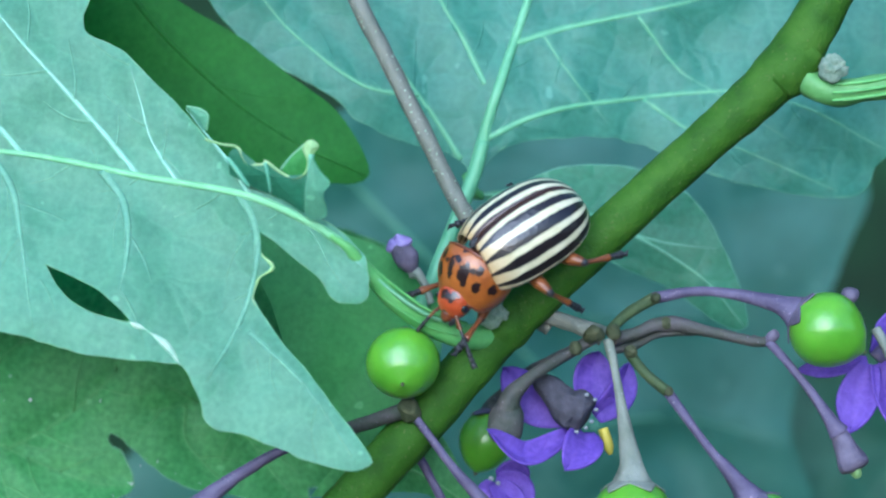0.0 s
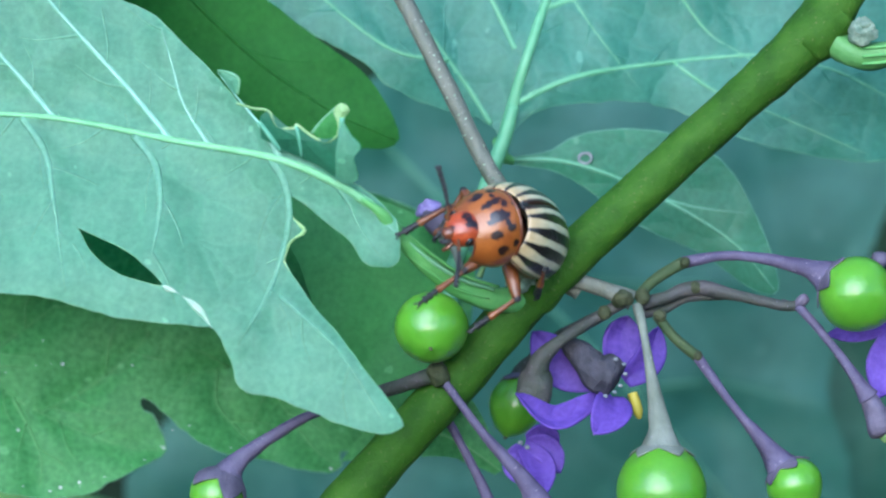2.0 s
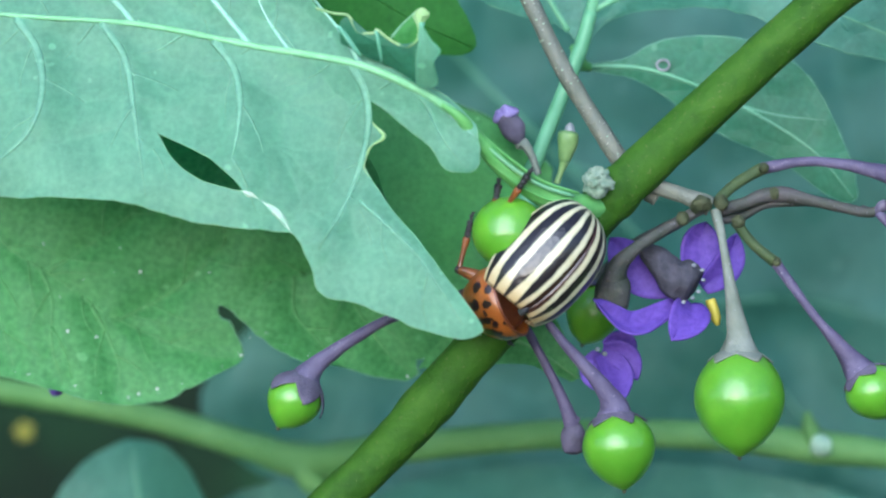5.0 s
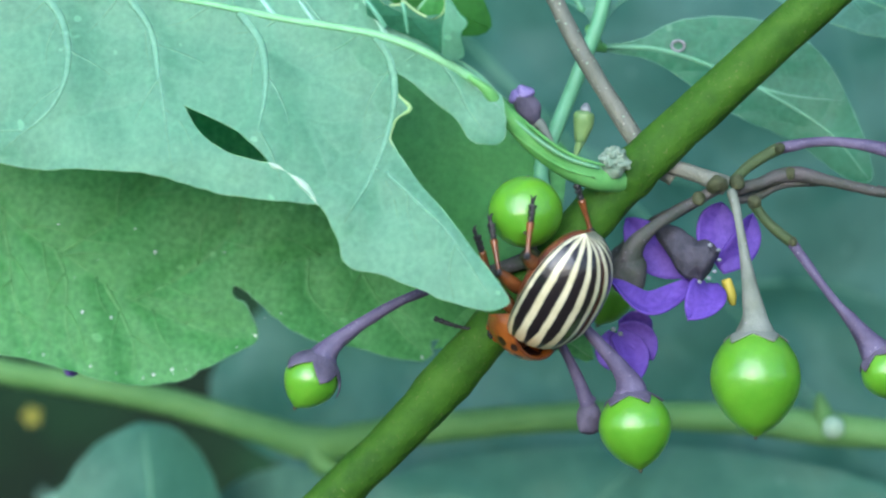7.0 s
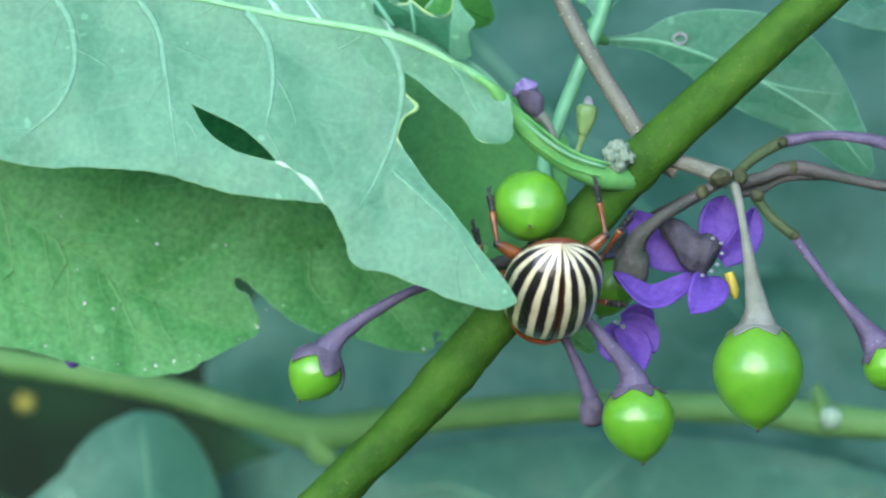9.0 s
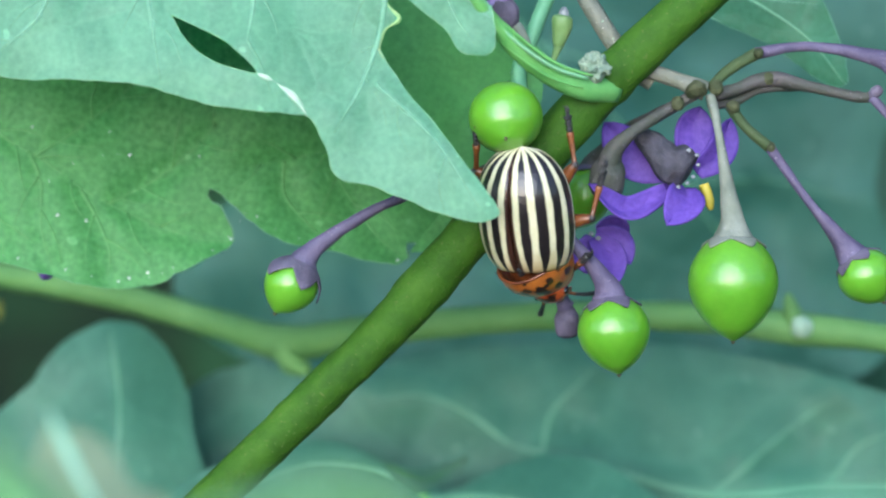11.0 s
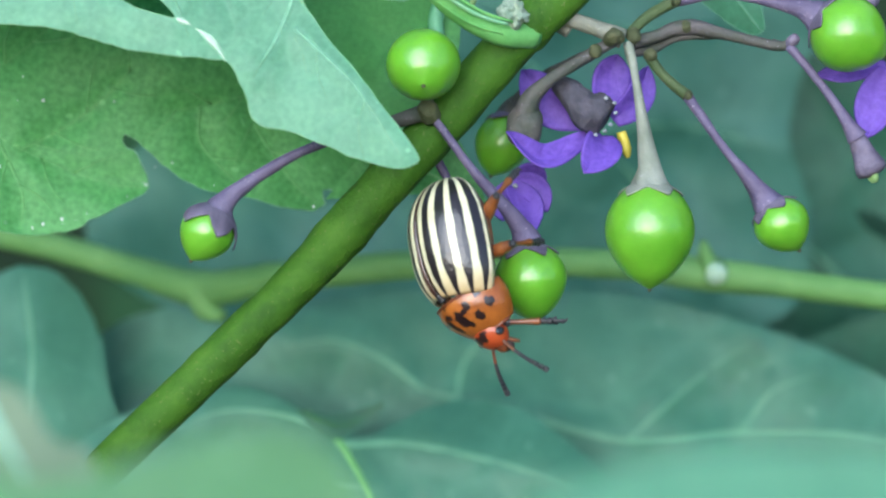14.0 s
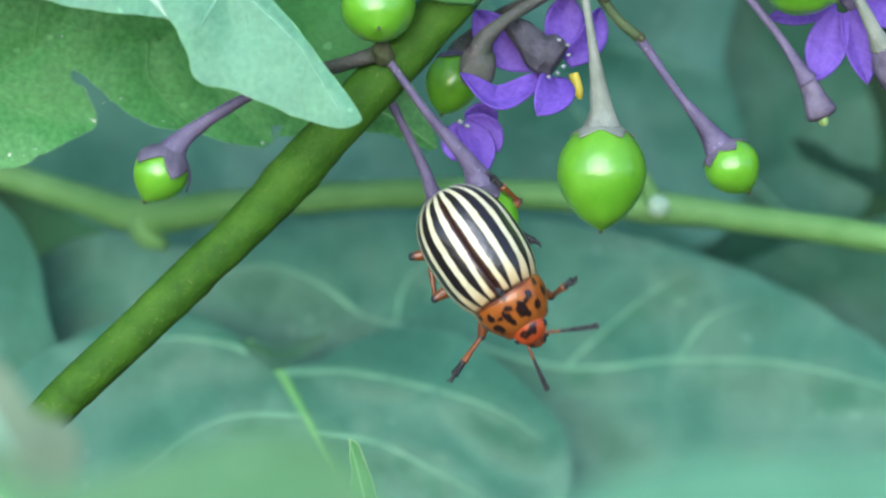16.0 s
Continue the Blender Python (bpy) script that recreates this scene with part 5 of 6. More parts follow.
    stalk_to(thing, [(32.75, 4, -2.11), (30.49, 3.4, -3.52), (28.57, 2.6, -5.28), (27.15, 2.6, -6.91)], [0.4, 0.45, 0.5, 0.7], PEDICEL)


ground()
backdrop()
unseen_foliage_ring()
main_stem()
brown_branch()
background_vine()
front_leaf = big_front_leaf()
other_leaves()
far_leaves()
young_leaf()
near_leaves()
yellow_bloom()
berries()
umbels()
buds()
flowers()


# ---- beetle ----
def elytron_material():
    """Cream shell with black stripes that run along it; the map's u goes across from the seam, its v along."""
    m, n, l, b = material("striped_shell", 0.3, 0.3)
    uv = n.new("ShaderNodeUVMap")
    uv.uv_map = "across_along"
    sep = n.new("ShaderNodeSeparateXYZ")
    l.new(uv.outputs[0], sep.inputs[0])
    wob = n.new("ShaderNodeTexNoise")
    wob.inputs["Scale"].default_value, wob.inputs["Detail"].default_value = 1400, 2
    l.new(n.new("ShaderNodeTexCoord").outputs["Object"], wob.inputs["Vector"])
    across = calc(m, "ADD", sep.outputs["X"], calc(m, "MULTIPLY_ADD", wob.outputs["Fac"], 0.03, -0.015))
    along = sep.outputs["Y"]
    tail = calc(m, "MINIMUM", calc(m, "MAXIMUM", calc(m, "DIVIDE", calc(m, "SUBTRACT", 0.995, along), 0.07), 0.0), 1.0)
    nose = calc(m, "MINIMUM", calc(m, "MULTIPLY_ADD", along, 3.0, 0.35), 1.0)
    taper = calc(m, "MULTIPLY", calc(m, "POWER", tail, 0.6), nose)
    dark = None
    for centre, half in ((0.155, 0.05), (0.35, 0.063), (0.552, 0.061), (0.75, 0.056), (0.935, 0.036)):
        d = calc(m, "SUBTRACT", calc(m, "MULTIPLY", taper, half), calc(m, "ABSOLUTE", calc(m, "SUBTRACT", across, centre)))
        dark = d if dark is None else calc(m, "MAXIMUM", dark, d)
    edge = n.new("ShaderNodeMapRange")
    edge.inputs["From Min"].default_value, edge.inputs["From Max"].default_value = -0.008, 0.008
    l.new(dark, edge.inputs["Value"])
    seam = n.new("ShaderNodeMapRange")
    seam.inputs["From Min"].default_value, seam.inputs["From Max"].default_value = 0.038, 0.026
    l.new(calc(m, "SUBTRACT", across, calc(m, "MULTIPLY", calc(m, "POWER", calc(m, "SUBTRACT", 1.0, along), 2.0), 0.03)), seam.inputs["Value"])
    cream, fac = noise_ramp(m, n["Texture Coordinate"].outputs["Object"], 900, [(0.3, (0.50, 0.47, 0.28)), (0.7, (0.64, 0.61, 0.42))])
    front = n.new("ShaderNodeMapRange")
    front.inputs["From Min"].default_value, front.inputs["From Max"].default_value = 0.22, 0.0
    l.new(along, front.inputs["Value"])
    cream = mixed(m, calc(m, "MULTIPLY", front.outputs[0], 0.6), cream, (0.42, 0.22, 0.05))
    colour = mixed(m, edge.outputs[0], cream, (0.012, 0.009, 0.010))
    colour = mixed(m, seam.outputs[0], colour, (0.035, 0.013, 0.008))
    l.new(colour, b.inputs["Base Color"])
    pits = n.new("ShaderNodeTexVoronoi")
    pits.inputs["Scale"].default_value = 3000
    l.new(n["Texture Coordinate"].outputs["Object"], pits.inputs["Vector"])
    bumped(m, pits.outputs["Distance"], 0.35, 0.00008)
    return m


def spotted_material(name, spots, low, high):
    """Orange shell with black blotches: spots of (across, along, half width, half length)."""
    m, n, l, b = material(name, 0.33, 0.35)
    uv = n.new("ShaderNodeUVMap")
    uv.uv_map = "across_along"
    coords = n.new("ShaderNodeTexCoord").outputs["Object"]
    wob = n.new("ShaderNodeTexNoise")
    wob.inputs["Scale"].default_value = 2200
    l.new(coords, wob.inputs["Vector"])
    sep = n.new("ShaderNodeSeparateXYZ")
    l.new(uv.outputs[0], sep.inputs[0])
    dark = None
    for u, v, ru, rv in spots:
        du = calc(m, "DIVIDE", calc(m, "SUBTRACT", sep.outputs["X"], u), ru)
        dv = calc(m, "DIVIDE", calc(m, "SUBTRACT", sep.outputs["Y"], v), rv)
        d = calc(m, "ADD", calc(m, "MULTIPLY", du, du), calc(m, "MULTIPLY", dv, dv))
        dark = d if dark is None else calc(m, "MINIMUM", dark, d)
    dark = calc(m, "ADD", dark, calc(m, "MULTIPLY_ADD", wob.outputs["Fac"], 4.4, -2.2))
    edge = n.new("ShaderNodeMapRange")
    edge.inputs["From Min"].default_value, edge.inputs["From Max"].default_value = 1.15, 0.85
    l.new(dark, edge.inputs["Value"])
    orange, fac = noise_ramp(m, coords, 700, [(0.3, low), (0.7, high)])
    l.new(mixed(m, edge.outputs[0], orange, (0.014, 0.006, 0.006)), b.inputs["Base Color"])
    pits = n.new("ShaderNodeTexVoronoi")
    pits.inputs["Scale"].default_value = 5200
    l.new(coords, pits.inputs["Vector"])
    bumped(m, pits.outputs["Distance"], 0.25, 0.00008)
    return m


SHELL = elytron_material()
PRONOTUM = spotted_material("spotted_orange_shield", [(-0.10, 0.52, 0.06, 0.24), (0.11, 0.48, 0.075, 0.2), (0.15, 0.66, 0.05, 0.09), (-0.03, 0.28, 0.06, 0.085), (-0.22, 0.4, 0.045, 0.07), (0.24, 0.36, 0.04, 0.075), (-0.36, 0.62, 0.072, 0.123), (0.36, 0.62, 0.072, 0.123),
                                                     (-0.33, 0.28, 0.063, 0.105), (0.33, 0.28, 0.063, 0.105), (-0.60, 0.45, 0.072, 0.133), (0.60, 0.45, 0.072, 0.133), (-0.52, 0.15, 0.054, 0.085), (0.52, 0.15, 0.054, 0.085), (0.0, 0.05, 0.063, 0.057)],
                            (0.19, 0.05, 0.007), (0.34, 0.108, 0.013))
HEAD = spotted_material("orange_head", [(0.0, 0.40, 0.15, 0.09), (0.0, 0.02, 1.2, 0.10), (0.0, 0.86, 0.5, 0.12)], (0.26, 0.035, 0.008), (0.42, 0.075, 0.014))
ORANGE_LEG = skin_material("orange_leg", [(0.3, (0.075, 0.022, 0.007)), (0.7, (0.20, 0.066, 0.014))], 900, 0.35, 0.25)
# Black skin whose pale specks paint glints into the colour.
DARK_LEG = skin_material("black_foot", [(0.3, (0.007, 0.007, 0.008)), (0.7, (0.03, 0.028, 0.03))], 2500, 0.4, 0.2, 0.5, (0.22, 0.22, 0.2))
BELLY = skin_material("brown_belly", [(0.3, (0.07, 0.018, 0.008)), (0.7, (0.18, 0.05, 0.013))], 700, 0.35, 0.3)
BLACK = skin_material("black_eye", [(0.3, (0.008, 0.008, 0.009)), (0.7, (0.02, 0.02, 0.02))], 2000, 0.2, 0.5)


def sheet(rows, uvs):
    bm = bmesh.new()
    layer = bm.loops.layers.uv.new("across_along")
    grid = [[bm.verts.new(p) for p in row] for row in rows]
    for i in range(len(rows) - 1):
        for k in range(len(rows[0]) - 1):
            f = bm.faces.new((grid[i][k], grid[i][k + 1], grid[i + 1][k + 1], grid[i + 1][k]))
            for loop, (a, c) in zip(f.loops, ((i, k), (i, k + 1), (i + 1, k + 1), (i + 1, k))):
                loop[layer].uv = uvs[a][c]
    return bm


def body_part(name, bm, mat, parent, label="", thick=0.0):
    """A part of the beetle, in millimetres of its own space."""
    me = bpy.data.meshes.new(name)
    bmesh.ops.recalc_face_normals(bm, faces=bm.faces)
    for f in bm.faces:
        f.smooth = True
    bm.to_mesh(me)
    bm.free()
    me.materials.append(mat)
    for v in me.vertices:
        v.co *= 0.001
    ob = new(name, me)
    ob.parent = parent
    if thick:
        so = ob.modifiers.new("thickness", "SOLIDIFY")
        so.thickness, so.offset = thick * 0.001, -1
    return tagged(ob, label) if label else ob


def ellipsoid(centre, sizes, fine=3):
    bm = bmesh.new()
    bmesh.ops.create_icosphere(bm, subdivisions=fine, radius=1.0)
    for v in bm.verts:
        v.co = Vector(centre) + Vector([a * b for a, b in zip(v.co, sizes)])
    return bm


FEMUR, SHIN = 2.5, 3.3
COXA = {"front": (2.5, 1.0, -1.35), "middle": (0.7, 1.35, -1.5), "hind": (-1.2, 1.3, -1.5)}


def beetle():
    bug = new("striped_leaf_beetle")
    bug.empty_display_size = 0.003
    tagged(bug, "cream and black striped leaf beetle with spotted orange shield", "beetle")
    for side in (1, -1):
        rows, uvs = [], []
        for i in range(41):
            s = i / 40
            t = -0.76 + 1.76 * s
            w = 2.98 * max(0.0, 1 - abs(t) ** 2.7) ** 0.46
            h = 3.35 * max(0.0, 1 - abs(t) ** 2.5) ** 0.5
            row, uv = [], []
            for k in range(31):
                a = k / 30
                ang = a * math.pi / 2 * 1.2
                y = w * math.sin(min(ang, math.pi / 2)) ** 0.92 - (0.25 * w * (ang - math.pi / 2) if ang > math.pi / 2 else 0)
                z = -0.75 + h * math.cos(ang) if ang < math.pi / 2 else -0.75 - 1.3 * (h / 3.35) * (ang - math.pi / 2)
                z -= 0.08 * math.exp(-(a / 0.035) ** 2) * (h / 3.35)
                row.append((2.88 - 7.37 * s + 0.24 * a * (1 - s), side * (y + 0.015), 0.9 + 0.91 * (z - 0.9)))
                uv.append((a, s))
            rows.append(row)
            uvs.append(uv)
        body_part("wing_case", sheet(rows, uvs), SHELL, bug, "glossy cream wing case with black stripes", 0.15)
    rows, uvs = [], []
    for i in range(21):
        s = i / 20
        wide = 2.26 + 0.16 * math.sin(math.pi * s) - 0.72 * s ** 2.2
        h = 2.5 * (1 - 0.48 * s ** 2.0) - 0.2 * (1 - s) ** 4
        row, uv = [], []
        for k in range(41):
            a = -1 + k / 20
            ang = a * math.pi / 2 * 1.25
            x = 2.85 + 2.65 * s - 0.3 * s * abs(a) ** 2
            row.append((x, wide * math.sin(ang), -0.85 - 0.45 * s ** 2 + h * math.cos(ang)))
            uv.append((a, s))
        rows.append(row)
        uvs.append(uv)
    shield = body_part("pronotum", sheet(rows, uvs), PRONOTUM, bug, "orange shield with black blotches", 0.15)
    for edge, r in ((rows[0], 0.10), (rows[-1], 0.07)):
        bm = bmesh.new()
        tube(bm, edge[4:37:2], r, 7, 2)
        body_part("shield_rim", bm, BELLY, shield, "dark brown rim of the shield")
    bm = bmesh.new()
    bmesh.ops.create_uvsphere(bm, u_segments=24, v_segments=16, radius=1.0)
    layer = bm.loops.layers.uv.new("across_along")
    for f in bm.faces:
        for loop in f.loops:
            loop[layer].uv = (loop.vert.co.y, 1 - 0.5 * (loop.vert.co.z + 1) if loop.vert.co.x > 0 else 3.0)
    for v in bm.verts:
        v.co = Vector((5.5, 0, -0.6)) + Vector((v.co.x * 1.05 - 0.25 * v.co.z, v.co.y * 1.12, v.co.z * 0.98))
    head = body_part("head", bm, HEAD, bug, "orange head with a dark spot")
    for side in (1, -1):
        body_part("eye", ellipsoid((5.73, side * 1.02, -0.5), (0.26, 0.16, 0.34)), BLACK, head, "black eye")
        bm = bmesh.new()
        tube(bm, [(6.42, side * 0.3, -1.05), (6.72, side * 0.3, -1.3), (6.82, side * 0.1, -1.45)], [0.26, 0.2, 0.08], 8, 4)
        body_part("mandible", bm, DARK_LEG, head)
        bm = bmesh.new()
        tube(bm, [(6.28, side * 0.5, -1.1), (6.58, side * 0.62, -1.45), (6.73, side * 0.58, -1.75)], [0.14, 0.13, 0.08], 8, 4)
        body_part("palp", bm, ORANGE_LEG, head)
    bm = bmesh.new()
    tube(bm, [(6.23, 0.0, -0.75), (6.56, 0, -1.0), (6.66, 0, -1.15)], [0.45, 0.42, 0.25], 10, 4)
    body_part("lip", bm, BELLY, head)
    body_part("belly", ellipsoid((-0.75, 0, -0.9), (3.55, 2.72, 1.2)), BELLY, bug, "brown underside")
    body_part("chest", ellipsoid((3.4, 0, -1.0), (1.9, 1.9, 0.85)), BELLY, bug, "orange-brown chest")
    bm = bmesh.new()
    tube(bm, [(3.0, 0, 1.35), (2.65, 0, 1.6), (2.3, 0, 1.74)], [0.26, 0.2, 0.05], 10, 4)
    body_part("scutellum", bm, DARK_LEG, bug, "small brown wedge between the wing cases")
    feelers = {}
    for side in (1, -1):
        bm = bmesh.new()
        line = [(0.0, 0, 0), (1.05, 0, 0.13), (2.1, 0, 0.11), (3.4, 0, -0.1)]
        pts = spline(line, 4)
        for k in range(len(pts) - 1):
            a, b = Vector(pts[k]), Vector(pts[k + 1])
            s = k / (len(pts) - 2)
            r = 0.11 + 0.085 * s ** 2
            tube(bm, [tuple(a), tuple((a + b) / 2), tuple(b)], [r * 0.7, r, r * 0.8], 8, 3)
        for f in bm.faces:
            f.material_index = 1 if f.calc_center_median().x > 1.0 else 0
        ob = body_part("antenna", bm, ORANGE_LEG, bug, "dark-tipped segmented antenna")
        ob.data.materials.append(DARK_LEG)
        feelers[side] = ob
    legs = {}
    for which in ("front", "middle", "hind"):
        for side in (1, -1):
            bm = bmesh.new()
            tube(bm, [(0, 0, 0), (0.5, 0, 0.02), (1.3, 0, 0.05), (2.1, 0, 0.0), (FEMUR, 0, 0)], [0.30, 0.40, 0.43, 0.33, 0.24], 12, 4, 0.05)
            femur = body_part("leg", bm, ORANGE_LEG, bug, "orange-brown leg with a black foot")
            bm = bmesh.new()
            tube(bm, [(-0.05, 0, 0), (0.5, 0, 0), (1.3, 0, 0), (2.0, 0, 0)], [0.2, 0.15, 0.18, 0.25], 10, 4, 0.05)
            shin = body_part("tibia", bm, ORANGE_LEG, femur)
            bm = bmesh.new()
            for x, r in ((1.95, 0.22), (2.3, 0.24), (2.65, 0.27)):
                tube(bm, [(x, 0, 0), (x + 0.2, 0, 0), (x + 0.36, 0, -0.02)], [r * 0.55, r * 0.9, r], 8, 3)
            tube(bm, [(2.95, 0, 0), (3.2, 0, 0.02), (3.42, 0, 0.04)], [0.1, 0.12, 0.16], 8, 3)
            for q in (0.14, -0.14):
                tube(bm, [(3.38, q * 0.5, 0.04), (3.55, q, 0.0), (3.62, q * 1.3, -0.14)], [0.07, 0.06, 0.02], 6, 3)
            foot = body_part("foot", bm, DARK_LEG, femur, "black segmented foot with claws")
            bm = ellipsoid((FEMUR, 0, 0), (0.27, 0.25, 0.27), 2)
            body_part("knee", bm, DARK_LEG, femur)
            legs[which, side] = (femur, shin, foot)
    return bug, legs, feelers, shield, head


bug, legs, feelers, shield, head = beetle()

# ---- what moves ----
# seconds, middle of the wing cases, way of the head, way of the back
BUG = [
    (0.0, (5.20, -5.64, 2.01), (-0.83, -0.18, -0.52), (-0.22, -0.77, 0.60)),
    (0.5, (4.93, -5.56, 2.15), (-0.84, -0.38, -0.39), (-0.04, -0.67, 0.74)),
    (1.0, (4.49, -5.47, 1.66), (-0.77, -0.57, -0.29), (0.09, -0.54, 0.83)),
    (1.5, (3.58, -5.43, 1.46), (-0.71, -0.71, -0.02), (0.29, -0.32, 0.90)),
    (2.0, (4.03, -3.99, -0.65), (-0.36, -0.91, 0.19), (0.80, -0.20, 0.56)),
    (2.5, (3.64, -3.90, -2.67), (-0.40, -0.90, 0.18), (0.87, -0.32, 0.37)),
    (3.0, (2.62, -4.10, -4.93), (-0.51, -0.75, -0.43), (0.77, -0.62, 0.16)),
    (3.5, (2.32, -4.02, -5.35), (-0.51, -0.75, -0.42), (0.80, -0.59, 0.07)),
    (4.0, (2.28, -3.90, -5.58), (-0.50, -0.65, -0.56), (0.66, -0.71, 0.23)),
    (4.6, (1.50, -4.30, -6.90), (-0.62, -0.34, -0.70), (0.46, -0.85, 0.12)),
    (5.4, (0.60, -4.80, -9.90), (-0.66, 0.10, -0.74), (0.62, -0.62, -0.46)),
    (6.5, (0.64, -5.01, -11.37), (-0.58, 0.40, -0.71), (0.72, -0.17, -0.67)),
    (7.0, (0.73, -5.01, -11.59), (-0.43, 0.47, -0.77), (0.66, -0.42, -0.62)),
    (7.5, (-0.77, -4.96, -12.62), (-0.27, 0.92, -0.29), (0.26, -0.22, -0.94)),
    (8.0, (-0.86, -5.04, -12.58), (-0.28, 0.94, -0.20), (0.14, -0.16, -0.98)),
    (8.5, (-1.08, -5.07, -12.39), (0.04, 0.93, -0.36), (0.03, -0.36, -0.93)),
    (9.0, (-0.81, -5.12, -12.19), (-0.13, 0.80, -0.59), (0.09, -0.58, -0.81)),
    (9.5, (-1.41, -5.03, -12.30), (-0.07, 0.60, -0.79), (-0.28, -0.78, -0.57)),
    (10.0, (-1.66, -5.06, -11.98), (0.16, 0.45, -0.88), (-0.25, -0.84, -0.47)),
    (11.2, (-1.75, -4.60, -12.25), (0.10, 0.22, -0.97), (-0.42, -0.88, -0.20)),
    (12.5, (-2.07, -4.32, -12.44), (0.16, -0.24, -0.96), (-0.76, -0.65, 0.04)),
    (13.0, (-1.66, -4.48, -13.00), (0.08, -0.07, -0.99), (-0.74, -0.67, -0.01)),
    (13.5, (-1.68, -4.33, -14.11), (0.08, -0.05, -1.00), (-0.75, -0.66, -0.02)),
    (14.0, (-1.55, -4.55, -16.99), (0.19, -0.28, -0.94), (-0.84, -0.54, -0.01)),
    (14.5, (-0.06, -4.38, -18.76), (0.04, -0.17, -0.98), (-0.61, -0.79, 0.11)),
    (15.0, (0.61, -4.44, -18.67), (0.20, -0.48, -0.86), (-0.53, -0.79, 0.31)),
    (15.5, (1.78, -4.61, -18.77), (0.59, -0.50, -0.63), (-0.27, -0.86, 0.43)),
    (16.0, (2.98, -4.83, -20.68), (0.55, -0.23, -0.80), (-0.19, -0.97, 0.15)),
]
# how the shield and head bend on the body: seconds, to its left, downwards, in degrees
NECK = [(0, 18, 15), (0.5, 5, 18), (1, 0, 18), (1.5, 8, 14), (2, -3, 30), (2.5, 5, 25), (3, -3, 30), (3.5, -9, 32), (4, -18, 30), (6.5, 0, 42), (8, 0, 46), (9.5, 8, 54), (10, 14, 42), (11.2, 16, 20), (12.5, 14, 12), (13, 22, 12), (13.5, 20, 12), (14, 11, 16), (14.5, 16, 8), (15, 8, 14), (15.5, 9, 12), (16, 0, 9)]
